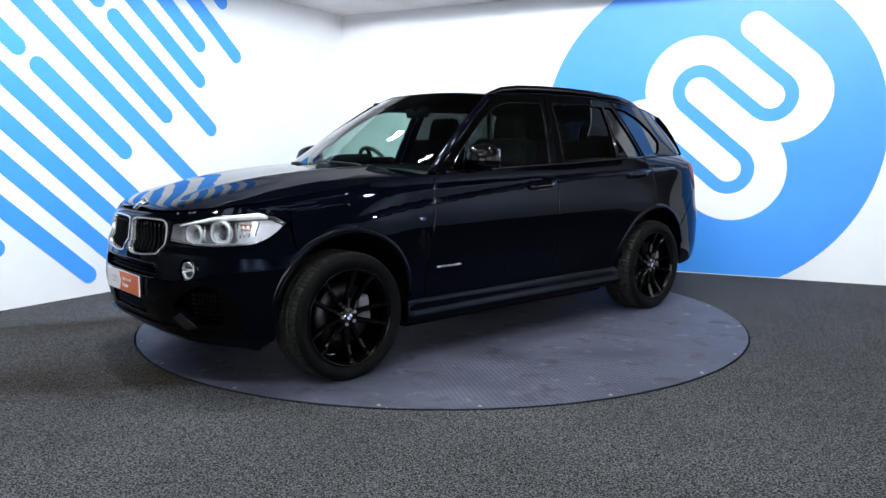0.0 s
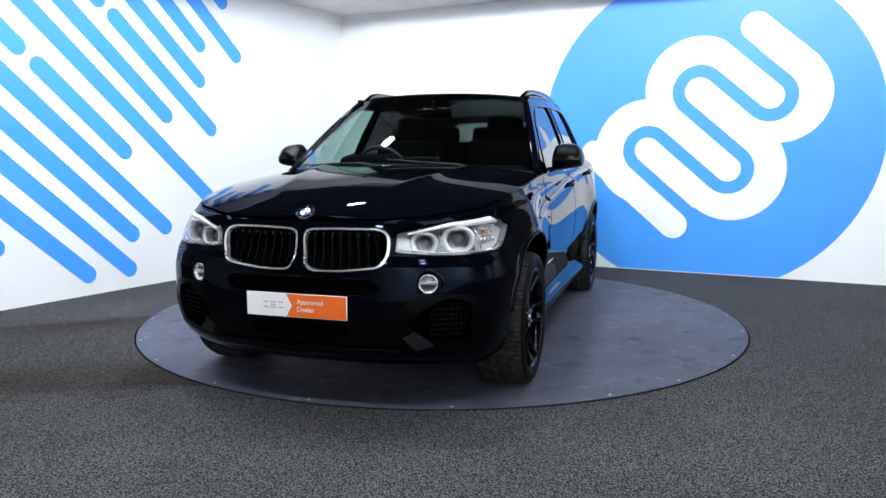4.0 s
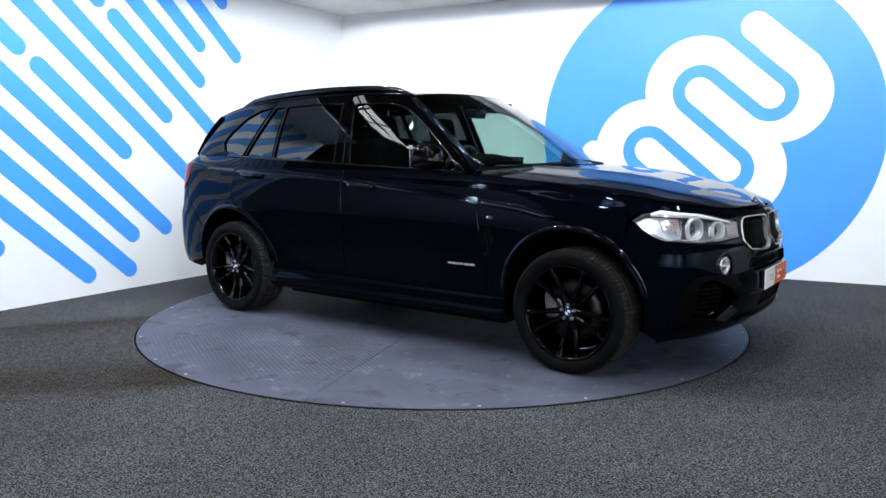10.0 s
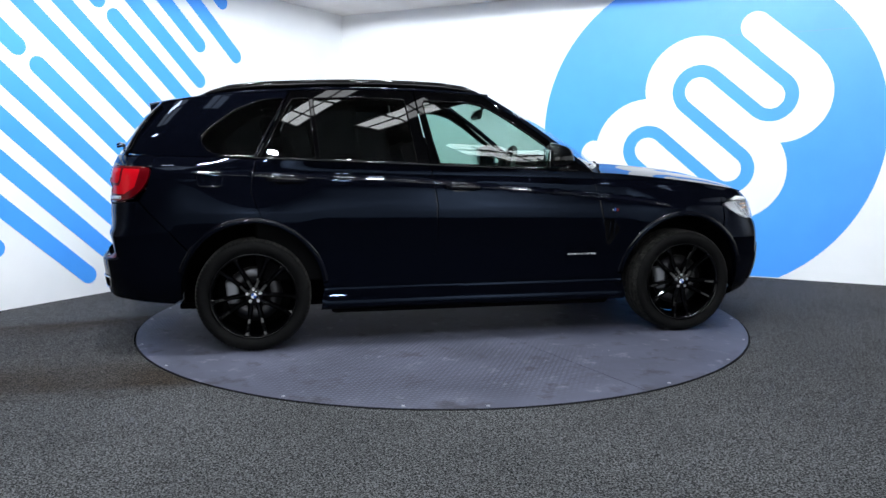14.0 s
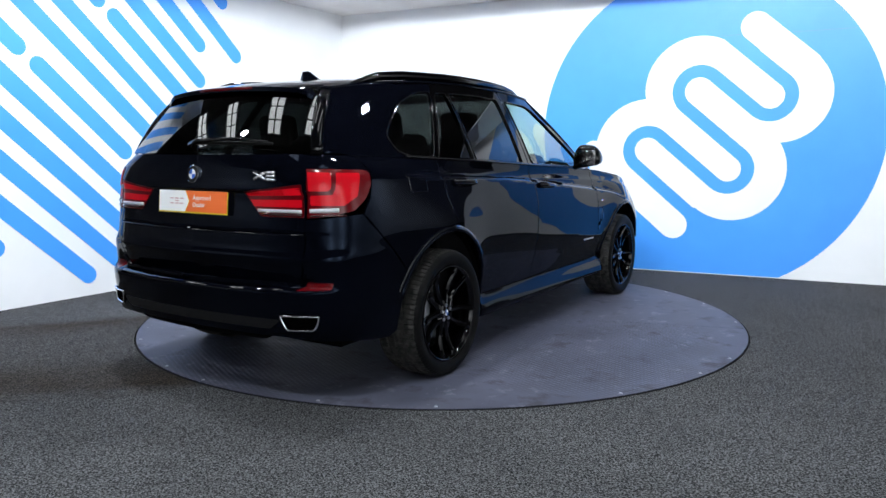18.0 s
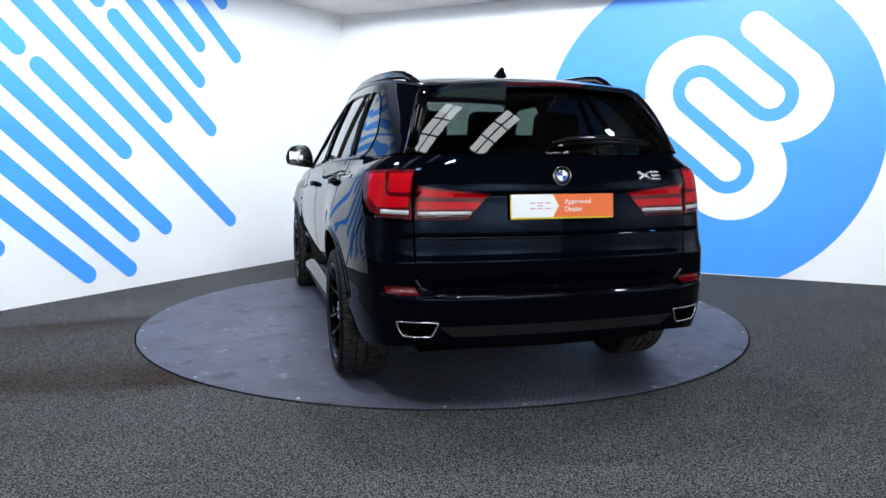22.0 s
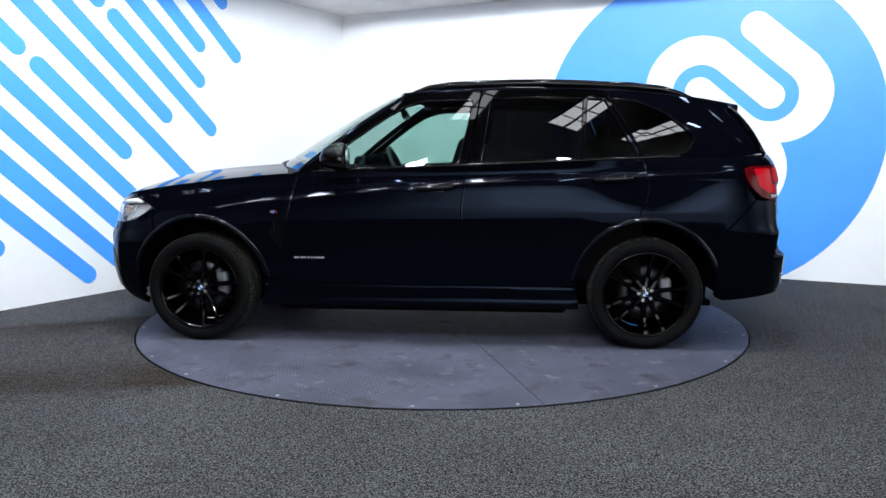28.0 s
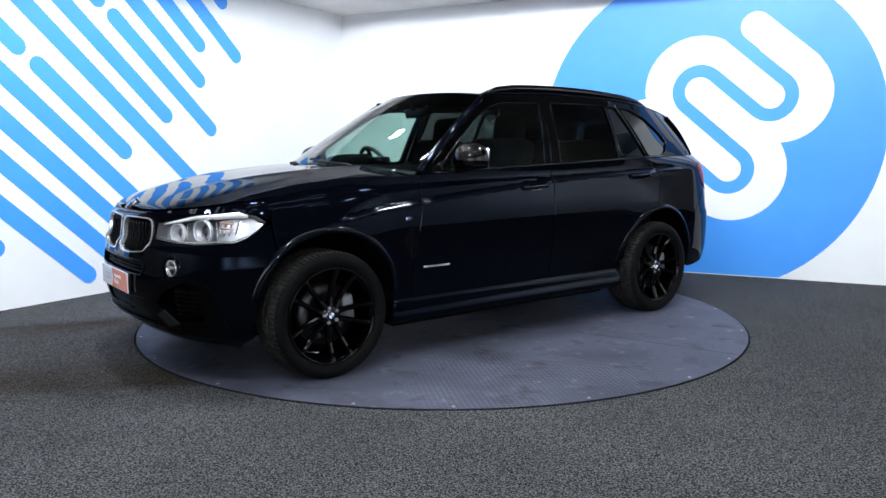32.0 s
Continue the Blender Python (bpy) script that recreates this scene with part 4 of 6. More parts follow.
        part("window_seal", tube("window_seal", pts, 0.0032, 0.0045, GLOSS_BLACK, 8, True, up=(0, 1, 0.4)), owner, "gloss black window seal")
    panel("rear_side_glass", [gd], green_fn, PRIVACY, dp, "dark privacy glass", thick=0.004, gap=-0.004, sink=0.008, flip=flip)

# hood and roof
hood_rim = [(float(x), float(side_y(x, top_line(x)))) for x in np.linspace(0.86, 2.04, 26)]
hood_front = [tuple(wrap_front(u, top_line(min(2.25, float(wrap_front(u, 0.95)[0][0]))))[0][:2]) for u in np.linspace(fx(2.05, 0.96), 0, 16)]
hood_half = hood_rim + [p for p in hood_front]
back = [(1.055, 0.0), (1.045, 0.30), (0.99, 0.56), (0.90, 0.76)]
outline = back[::-1] + [(x, -y) for x, y in back[1:]] + [(x, -y) for x, y in hood_half[:-1]] + [(x, y) for x, y in hood_half[::-1]]
panel("hood", [outline], hood_fn, PAINT, car, "long blue-black hood with raised creases", step=0.025)
roof_out = [(0.22 - 0.30 * (y / 0.62) ** 2 * 0.42, y) for y in np.linspace(-0.60, 0.60, 13)]
roof_out += [(float(x), float(roof_y(x))) for x in np.linspace(0.08, -2.05, 30)]
roof_out += [(-2.16 + 0.12 * abs(y / 0.55) ** 2.4, y) for y in np.linspace(0.50, -0.50, 11)]
roof_out += [(float(x), -float(roof_y(x))) for x in np.linspace(-2.05, 0.08, 30)]
panel("roof", [roof_out], roof_fn, PAINT, car, step=0.05)


def on(fn, u, z, proud=0.0):
    """A place on a body surface and its outward normal."""
    V = np.array([[u, z]], float)
    P, N = surface_normals(fn, V, outward)
    return Vector(P[0] + N[0] * proud), Vector(N[0])


def sym(half):
    """A closed outline from its half with u >= 0, listed from the middle to the middle."""
    return half + [(-u, z) for u, z in half[::-1] if abs(u) > 1e-6]


def loop_tube(name, fn, poly, proud, r1, r2, mat, parent, label="", step=0.02):
    pts = [on(fn, u, z, proud)[0] for u, z in dense(poly, step)]
    return part(name, tube(name, pts, r1, r2, mat, 8, True, up=(1, 0, 0.01)), parent, label)


def bar(name, a, b, r, mat, parent, label="", flat=1.0, up=(0, 0, 1), n=2):
    pts = [Vector(a).lerp(Vector(b), k / (n - 1)) for k in range(n)]
    return part(name, tube(name, pts, r * flat, r, mat, 8, False, up), parent, label)


# ---------- front end ----------
def nose_top(u):
    return float(top_line(min(2.30, float(wrap_front(u, 0.93)[0][0])))) - 0.004


KIDNEY = [(0.020, 0.862), (0.042, 0.889), (0.20, 0.894), (0.400, 0.893), (0.434, 0.868), (0.422, 0.800), (0.385, 0.728), (0.20, 0.706), (0.062, 0.704), (0.030, 0.738)]
kidney = rounded([(fu(y + 0.006 * (y > 0.3), 0.8), z) for y, z in KIDNEY], 0.045, 5)
lamp_low = [(0.458, 0.790), (0.62, 0.776), (0.74, 0.774)]
lamp_side = [(1.985, 0.786), (1.92, 0.810), (1.858, 0.848), (1.798, 0.893)]
lamp_low_u = [(fu(y, 0.8), z) for y, z in lamp_low] + [(fx(x, z), z) for x, z in lamp_side]
u_tip, u_in = lamp_low_u[-1][0], fu(0.62, 0.93)
lamp_top_u = [(fx(x, z), z) for x, z in ((1.85, 0.927), (1.93, 0.946), (2.03, 0.938), (2.10, 0.930))] + [(u_in, 0.918)]
inner_u = [(fu(0.452, 0.9), 0.880)]
lamp_rim = sorted(inner_u + lamp_top_u)


def lamp_top(u):
    return float(np.interp(u, [q[0] for q in lamp_rim], [q[1] for q in lamp_rim]))


headlamp = lamp_low_u + lamp_top_u + inner_u
vent = rounded([(fu(0.805, 0.5), 0.372), (fu(0.800, 0.5), 0.560), (fu(0.70, 0.5), 0.585), (fu(0.60, 0.5), 0.535), (fu(0.515, 0.5), 0.455), (fu(0.63, 0.4), 0.352)], 0.03, 3)
mouth = rounded([(0.0 - fu(0.400), 0.632), (-fu(0.362), 0.668), (fu(0.362), 0.668), (fu(0.400), 0.632), (fu(0.372), 0.590), (-fu(0.372), 0.590)], 0.022, 4)
chin = rounded([(-fu(0.235), 0.466), (fu(0.235), 0.466), (fu(0.255), 0.382), (-fu(0.255), 0.382)], 0.02, 3)
fog_u = fu(0.617, 0.65)
fog = [(fog_u + 0.062 * math.cos(a), 0.650 + 0.059 * math.sin(a)) for a in np.linspace(0, 2 * math.pi, 20, endpoint=False)]
half = [(0.0, nose_top(0.0))] + [(u, nose_top(u)) for u in np.linspace(0.08, u_in, 8)] + inner_u + lamp_low_u[:-1]
half += [(fx(x, z), z) for x, z in [(1.789, 0.885), (1.789, 0.80)] + arch(AXLE, 47, -14, 14)]
half += [(fx(1.905, 0.20), 0.205), (fx(1.99, 0.23), 0.226), (fu(0.80, 0.25), 0.232), (fu(0.6, 0.25), 0.230), (fu(0.3, 0.25), 0.228), (0.0, 0.228)]
mirror_loop = lambda lp: [(-u, z) for u, z in lp]
bumper = panel("front_bumper", [sym(half), kidney, mirror_loop(kidney), vent, mirror_loop(vent), mouth, chin, fog, mirror_loop(fog)],
               wrap_front, PAINT, car, "deep front bumper with dark air intakes", step=0.035, thick=0.045)
u_end = fx(1.788, 0.93)
for s in (1, -1):
    tip_loop = inner_u + lamp_top_u[::-1] + [(fx(1.788, 0.897), 0.897)] + [(u, nose_top(u)) for u in np.linspace(u_end, u_in, 9)]
    panel("hood_lip", [[(s * u, z) for u, z in tip_loop]], wrap_front, PAINT, car, gap=0.0015, step=0.025)
loop_tube("mouth_rim", wrap_front, mouth, 0.0, 0.006, 0.006, PAINT, bumper)
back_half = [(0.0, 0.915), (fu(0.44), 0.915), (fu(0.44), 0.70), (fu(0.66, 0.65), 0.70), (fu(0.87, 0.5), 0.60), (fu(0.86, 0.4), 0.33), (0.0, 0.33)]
# near-black sheet that stands in for the shade behind the grille openings
panel("intake_backing", [sym(back_half)], wrap_front, SHADE_BLACK, bumper, "near-black sheet painted as the shade behind the grilles", sink=0.085, thick=0.004, step=0.06)
for k in range(5):
    z = 0.388 + 0.018 * k
    pts = [on(wrap_front, u, z, -0.02)[0] for u in np.linspace(-fu(0.25), fu(0.25), 15)]
    part("intake_slat", tube("intake_slat", pts, 0.012, 0.0035, SLAT_BLACK, 6), bumper)
for k in range(3):
    z = 0.606 + 0.020 * k
    pts = [on(wrap_front, u, z, -0.03)[0] for u in np.linspace(-fu(0.36), fu(0.36), 15)]
    part("intake_slat", tube("intake_slat", pts, 0.010, 0.003, SLAT_BLACK, 6), bumper)
for s in (1, -1):
    for k in range(7):
        z = 0.395 + 0.026 * k
        pts = [on(wrap_front, s * u, z, -0.028)[0] for u in np.linspace(fu(0.63, 0.5), fu(0.79, 0.5), 7)]
        part("vent_slat", tube("vent_slat", pts, 0.010, 0.004, SLAT_BLACK, 6), bumper)
    for k in range(8):
        u = fu(0.635 + 0.021 * k, 0.5)
        pts = [on(wrap_front, s * u, z, -0.030)[0] for z in np.linspace(0.385, 0.56, 5)]
        part("vent_slat", tube("vent_slat", pts, 0.0035, 0.010, SLAT_BLACK, 6, up=(1, 0, 0)), bumper)
for s in (1, -1):
    fin = [(s * fu(y, 0.4), z) for y, z in ((0.50, 0.395), (0.555, 0.425), (0.640, 0.352), (0.56, 0.330))]
    panel("aero_fin", [fin], wrap_front, APRON, bumper, "grey-black aero fin", sink=-0.006, thick=0.01, gap=0, step=0.04)
# near-black panel laid over the lower part of the painted bumper
dark_panel_half = [(0.0, 0.468), (fu(0.40, 0.47), 0.470), (fu(0.47, 0.5), 0.505), (fu(0.55, 0.55), 0.585), (fu(0.60, 0.6), 0.602), (fu(0.80, 0.6), 0.597), (fu(0.855, 0.5), 0.545),
             (fu(0.875, 0.45), 0.46), (fu(0.87, 0.36), 0.345), (fu(0.6, 0.3), 0.318), (0.0, 0.315)]
panel("lower_dark_panel", [sym(dark_panel_half), vent, mirror_loop(vent), chin], wrap_front, SLAT_BLACK, bumper, "near-black panel over the lower bumper, open at the intakes", sink=-0.003, thick=0.006, gap=0, step=0.035)
pts = [on(wrap_front, u, 0.335, 0.010)[0] for u in np.linspace(-fu(0.48, 0.34), fu(0.48, 0.34), 17)]
part("splitter_lip", tube("splitter_lip", pts, 0.012, 0.006, SLAT_BLACK, 8), bumper)

for s in (1, -1):
    wide = [(u + 0.016 * max(0.0, (u - 0.34) / 0.28), z) for u, z in shrink(kidney, -0.007)]
    grille = panel("kidney_grille", [[(s * u, z) for u, z in wide], [(s * u, z) for u, z in shrink(kidney, 0.001)]], wrap_front, KIDNEY_CHROME, car,
                   "chrome-framed kidney grille with black slats", sink=-0.005, thick=0.025, gap=0, step=0.012, round_edge=0.003)
    for k in range(8):
        y = 0.068 + 0.0445 * k
        lo, hi = 0.720 + 0.03 * max(0, (y - 0.30) / 0.1), 0.884
        pts = [on(wrap_front, s * fu(y, 0.8), z, -0.026)[0] for z in np.linspace(lo, hi, 6)]
        part("slat", tube("slat", pts, 0.005, 0.014, SLAT_BLACK, 8, up=(1, 0, 0)), grille)
        top, _ = on(wrap_front, s * fu(y, 0.88), 0.876, -0.008)
        bar("slat_tip", top, top + Vector((0.001, 0, -0.016)), 0.003, WHEEL_GREY, grille, up=(1, 0, 0))

# headlamps
for s in (1, -1):
    lens = panel("headlamp", [[(s * u, z) for u, z in headlamp]], wrap_front, CLEAR, car, "clear headlamp with twin ring lights", step=0.03, thick=0.02)
    panel("lamp_housing", [[(s * u, z) for u, z in headlamp]], wrap_front, LAMP_DARK, lens, "grey lamp housing", sink=0.065, thick=-0.06, gap=0.004, step=0.04)
    flare = [(u, z) for u, z in ((fu(0.795, 0.85), 0.802), (fx(1.985, 0.80), 0.800), (fx(1.92, 0.82), 0.822), (fx(1.858, 0.86), 0.856), (fx(1.815, 0.89), 0.893), (fx(1.86, 0.92), 0.914), (fx(1.95, 0.92), 0.922), (fu(0.80, 0.9), 0.918))]
    panel("side_reflector_bed", [[(s * u, z) for u, z in rounded(flare, 0.012, 3)]], wrap_front, LAMP_SILVER, lens, "bright silver reflector bed", sink=0.042, thick=0.01, gap=0, step=0.02)
    for y, z, r in ((0.730, 0.853, 0.070), (0.580, 0.838, 0.057)):
        c, n = on(wrap_front, s * fu(y, 0.86), z, -0.030)
        face = Vector((1, s * 0.25, 0.05)).normalized().to_track_quat("X", "Z").to_matrix().to_4x4()
        m = Matrix.Translation(c) @ face
        ringp = []
        for a in np.linspace(0, 2 * math.pi, 28, endpoint=False):
            c, q = math.cos(a), math.sin(a)
            ringp.append((0, r * math.copysign(abs(c) ** 0.75, c), r * 0.76 * math.copysign(abs(q) ** 0.75, q)))
        part("light_ring", tube("light_ring", ringp, 0.0060, 0.0048, RING_GREY, 8, True, up=(1, 0, 0)), lens, "white ring light", at=m)
        part("bezel", lathe("bezel", [(r * 1.20, -0.012), (r * 1.02, -0.003), (r * 0.80, -0.008)], LAMP_SILVER, 28, "x"), lens, "silver bezel", at=m @ Matrix.Diagonal((1, 1, 0.78, 1)))
        part("reflector_bowl", lathe("reflector_bowl", [(r * 0.74, 0.0), (r * 0.62, -0.015), (r * 0.55, -0.03)], SATIN, 24, "x"), lens, at=m)
        ball = bmesh.new()
        bmesh.ops.create_uvsphere(ball, u_segments=18, v_segments=10, radius=r * 0.46)
        for f in ball.faces:
            f.smooth = True
        part("projector_lens", ball, lens, "dark glass projector lens", at=m @ Matrix.Translation((-0.036, 0, 0)), mat=PROJECTOR)
    brow = [on(wrap_front, s * u, lamp_top(u) - 0.012, -0.010)[0] for u in np.linspace(fu(0.49, 0.93), u_tip * 0.95, 14)]
    part("brow_light", tube("brow_light", brow, 0.012, [0.005 + 0.0011 * k for k in range(13)] + [0.009], LENS_WHITE, 8), lens, "white brow strip")
    sill = [on(wrap_front, s * u, z + 0.014, -0.010)[0] for u, z in lamp_low_u[:-2]]
    part("lower_strip", tube("lower_strip", sill, 0.010, 0.0035, REFLECTOR, 8), lens, "bright lower strip")
    for k in range(4):
        y = 0.820 + 0.014 * k
        a = on(wrap_front, s * fu(y, 0.86), 0.826 + 0.004 * k, -0.022)[0]
        b = on(wrap_front, s * fu(y, 0.88), 0.905, -0.026)[0]
        part("side_reflector", tube("side_reflector", [a, a.lerp(b, 0.5), b], 0.010, 0.004, REFLECTOR, 6, up=(1, 0, 0)), lens, "faceted chrome reflector")
    for y, z0, z1, wide in ((0.655, 0.806, 0.880, 0.005), (0.812, 0.806, 0.900, 0.006)):
        a, b = on(wrap_front, s * fu(y, 0.85), z0, -0.020)[0], on(wrap_front, s * fu(y, 0.85), z1, -0.022)[0]
        part("divider_bar", tube("divider_bar", [a, a.lerp(b, 0.5), b], wide, 0.004, REFLECTOR, 8, up=(1, 0, 0)), lens, "bright divider bar")
    for k in range(2):
        a = on(wrap_front, s * fu(0.826, 0.86), 0.868 + 0.026 * k, -0.010)[0]
        b = on(wrap_front, s * fu(0.860, 0.86), 0.864 + 0.026 * k, -0.010)[0]
        bar("indicator_strip", a, b, 0.006, AMBER, lens, "amber indicator strip")

# fog lamps
for s in (1, -1):
    c, n = on(wrap_front, s * fog_u, 0.650, -0.012)
    m = Matrix.Translation(c) @ Vector((1, s * 0.28, 0)).normalized().to_track_quat("X", "Z").to_matrix().to_4x4()
    lampf = part("fog_lamp", lathe("fog_lamp", [(0.046, -0.02), (0.046, 0.004), (0.043, 0.008), (0.039, 0.004), (0.037, -0.012)], KIDNEY_CHROME, 28, "x"), car, "round chrome-ringed fog lamp", at=m)
    part("reflector", lathe("reflector", [(0.041, -0.004), (0.031, -0.018), (0.0005, -0.030)], FOG_BOWL, 24, "x"), lampf)
    part("recess", lathe("recess", [(0.074, -0.004), (0.070, 0.004), (0.060, 0.002), (0.052, -0.016)], GLOSS_BLACK, 32, "x"), lampf, "gloss black recess ring")
    part("cross_bar", box_bm(0.012, 0.076, 0.013, 0.003), lampf, "bright cross bar", at=pose(-0.006, 0, 0.002), mat=FOG_BRIGHT)
    part("lens", lathe("lens", [(0.041, 0.0), (0.026, 0.006), (0.0005, 0.010)], CLEAR, 24, "x"), lampf, "clear domed lens")


# round two-colour badges
def roundel_mesh():
    verts, faces, mats = [], [], []

    def ringed(r0, r1, x0, x1, mat, a0=0.0, a1=2 * math.pi, n=32):
        k = len(verts)
        for i in range(n + 1):
            a = a0 + (a1 - a0) * i / n
            verts.append((x0, r0 * math.cos(a), r0 * math.sin(a)))
            verts.append((x1, r1 * math.cos(a), r1 * math.sin(a)))
        for i in range(n):
            faces.append((k + 2 * i, k + 2 * i + 1, k + 2 * i + 3, k + 2 * i + 2))
            mats.append(mat)
    ringed(0.0, 1.0, -0.15, -0.15, 0)
    ringed(1.0, 1.0, -0.15, 0.10, 0)
    ringed(1.0, 0.92, 0.10, 0.14, 0)
    ringed(0.92, 0.60, 0.12, 0.15, 1)
    ringed(0.60, 0.56, 0.15, 0.17, 0)
    for q in range(4):
        ringed(0.56, 0.001, 0.16, 0.19, 2 + q % 2, q * math.pi / 2, (q + 1) * math.pi / 2, 8)
    me = mesh_data("roundel", verts, faces, CHROME)
    for m in (GLOSS_BLACK, BADGE_WHITE, BADGE_BLUE):
        me.materials.append(m)
    for p, i in zip(me.polygons, mats):
        p.material_index = i
    fix_normals(me)
    return me


ROUNDEL = roundel_mesh()


def badge_at(p, n, r, parent, name="badge"):
    m = Matrix.Translation(p) @ Vector(n).to_track_quat("X", "Z").to_matrix().to_4x4() @ Matrix.Diagonal((0.05, r, r, 1))
    return part(name, ROUNDEL, parent, "round chrome-rimmed badge with blue and white quarters", at=m)


p, n = on(hood_fn, 2.225, 0.0, 0.002)
badge_at(p + Vector((0.010, 0, -0.004)), (0.62, 0, 0.78), 0.044, car)
p, n = on(wrap_rear, 0.0, 1.140, 0.003)
badge_at(p, (-1, 0, 0.12), 0.0455, car)


# show plates: white and orange boards in place of number plates
def words(text, size, mat):
    data = bpy.data.curves.new("words", "FONT")
    data.body, data.size, data.extrude = text, size, 0.0006
    ob = new("words", data)
    me = bpy.data.meshes.new_from_object(ob.evaluated_get(bpy.context.evaluated_depsgraph_get()))
    bpy.data.objects.remove(ob)
    me.materials.clear()
    me.materials.append(mat)
    return me


APPROVED, DEALER = words("Approved", 0.034, PLATE_WHITE), words("Dealer", 0.034, PLATE_WHITE)


def show_plate(m, rear):
    """Board in its own space: x across to the reader's right, y up, z to the reader."""
    base = part("show_plate", box_bm(0.524, 0.114, 0.006, 0.0015), car, "white and orange dealer board over the plate", at=m, mat=PLATE_YELLOW if rear else PLATE_WHITE)
    dx, dy = (0.003, 0.005) if rear else (0, 0)

    def flat(name, poly, z, mat, label=""):
        v = [(x + dx, y + dy, z) for x, y in poly] + [(x + dx, y + dy, z - 0.0015) for x, y in poly]
        k = len(poly)
        f = [tuple(range(k)), tuple(range(2 * k - 1, k - 1, -1))] + [(i, k + i, k + (i + 1) % k, (i + 1) % k) for i in range(k)]
        me = mesh_data(name, v, f, mat, False)
        fix_normals(me)
        return part(name, me, base, label)
    flat("white_field", [(-0.259, -0.054), (-0.055, -0.054), (-0.025, 0.0), (-0.055, 0.054), (-0.259, 0.054)], 0.0048, PLATE_WHITE)
    flat("orange_field", [(-0.050, -0.054), (0.259, -0.054), (0.259, 0.054), (-0.050, 0.054), (-0.020, 0.0)], 0.0048, PLATE_ORANGE, "orange field")
    for k in range(3):
        x = -0.170 + 0.038 * k
        for y in ((-0.013, 0.013) if k != 1 else (-0.013, 0.0, 0.013)):
            flat("logo_bar", [(x, y - 0.003), (x + 0.028, y - 0.003), (x + 0.028, y + 0.003), (x, y + 0.003)], 0.0062, PLATE_PINK)
    part("lettering", APPROVED, base, "white lettering", at=pose(0.005 + dx, 0.008 + dy, 0.0052))
    part("lettering", DEALER, base, "white lettering", at=pose(0.005 + dx, -0.028 + dy, 0.0052))
    return base


show_plate(Matrix.Translation((2.352, 0.0, 0.535)) @ Matrix(((0, 0, 1, 0), (1, 0, 0, 0), (0, 1, 0, 0), (0, 0, 0, 1))), False)
show_plate(Matrix.Translation((-2.414, 0.0, 0.997)) @ pose(0, 0, 0, 0, 5, 0) @ Matrix(((0, 0, -1, 0), (-1, 0, 0, 0), (0, 1, 0, 0), (0, 0, 0, 1))), True)
part("plate_holder", box_bm(0.02, 0.50, 0.10, 0.004), car, at=pose(2.338, 0, 0.535), mat=PLASTIC)

# ---------- rear end ----------
gate_half = [(0.0, 1.243), (ru(0.695, 1.24), 1.243), (ru(0.703, 1.1), 1.12), (ru(0.703), 0.938), (ru(0.701, 0.86), 0.866), (0.0, 0.864)]
lower_half = [(0.0, 0.860), (ru(0.701, 0.86), 0.862), (ru(0.697, 0.8), 0.78), (ru(0.690, 0.7), 0.69), (ru(0.664, 0.64), 0.634), (ru(0.61, 0.62), 0.609), (0.0, 0.6055)]
inner_lamp = rounded([(ru(0.345, 1.0), 1.062), (ru(0.695, 1.0), 1.103), (ru(0.695, 1.0), 0.940), (ru(0.455, 1.0), 0.940)], 0.012, 3)
gate = panel("tailgate", [sym(gate_half), inner_lamp, mirror_loop(inner_lamp)], wrap_rear, PAINT, car, "blue-black tailgate with a step over the plate", step=0.011)
lower_gate = panel("lower_tailgate", [sym(lower_half)], wrap_rear, PAINT, car, "folding lower tailgate, undercut below its crease", step=0.012)
outer_lamp = [(ru(0.709, 1.1), 1.174), (ru(0.80, 1.1), 1.173)] + [(rx(x, z), z) for x, z in ((-2.20, 1.171), (-2.10, 1.168), (-2.062, 1.158), (-2.072, 1.09), (-2.115, 1.025), (-2.18, 0.972))] + [(ru(0.80, 0.95), 0.945), (ru(0.709, 0.95), 0.938)]
outer_lamp = rounded(outer_lamp, 0.012, 2)
bump_half = [(0.0, 0.6025), (ru(0.612, 0.62), 0.606), (ru(0.668, 0.64), 0.631), (ru(0.696, 0.7), 0.69), (ru(0.703, 0.8), 0.78), (ru(0.705), 0.934), (ru(0.80, 0.95), 0.941)]
bump_half += [(rx(x, z), z) for x, z in [(-2.14, 0.958), (-2.05, 0.86), (-1.95, 0.76), (-1.84, 0.64)] + arch(-AXLE, 146, 186, 10)]
bump_half += [(rx(-1.95, 0.31), 0.31), (ru(0.84, 0.33), 0.340), (ru(0.62, 0.36), 0.362), (0.0, 0.366)]
pipe = rounded([(ru(0.790, 0.45), 0.484), (ru(0.598, 0.45), 0.482), (ru(0.610, 0.45), 0.440), (ru(0.638, 0.45), 0.396), (ru(0.766, 0.45), 0.398), (ru(0.784, 0.45), 0.434)], 0.022, 4)
refl = rounded([(ru(0.698, 0.6), 0.631), (ru(0.838, 0.6), 0.636), (ru(0.830, 0.6), 0.602), (ru(0.680, 0.6), 0.597)], 0.006, 3)


def edge_bead(name, half, wide, deep, parent, proud=0.0):
    """A bead of glossier body paint laid across the tail to catch lamp glints."""
    whole = half + [(-u, z) for u, z in half[::-1]]
    uz = [(ua + (ub - ua) * k / 12, za + (zb - za) * k / 12) for (ua, za), (ub, zb) in zip(whole[:-1], whole[1:]) for k in range(12)] + whole[-1:]
    pts = [on(wrap_rear, u, z, proud)[0] for u, z in uz]
    part(name, tube(name, pts, wide, deep, GLINT_PAINT, 28, up=(-0.66, 0, 0.75)), parent)


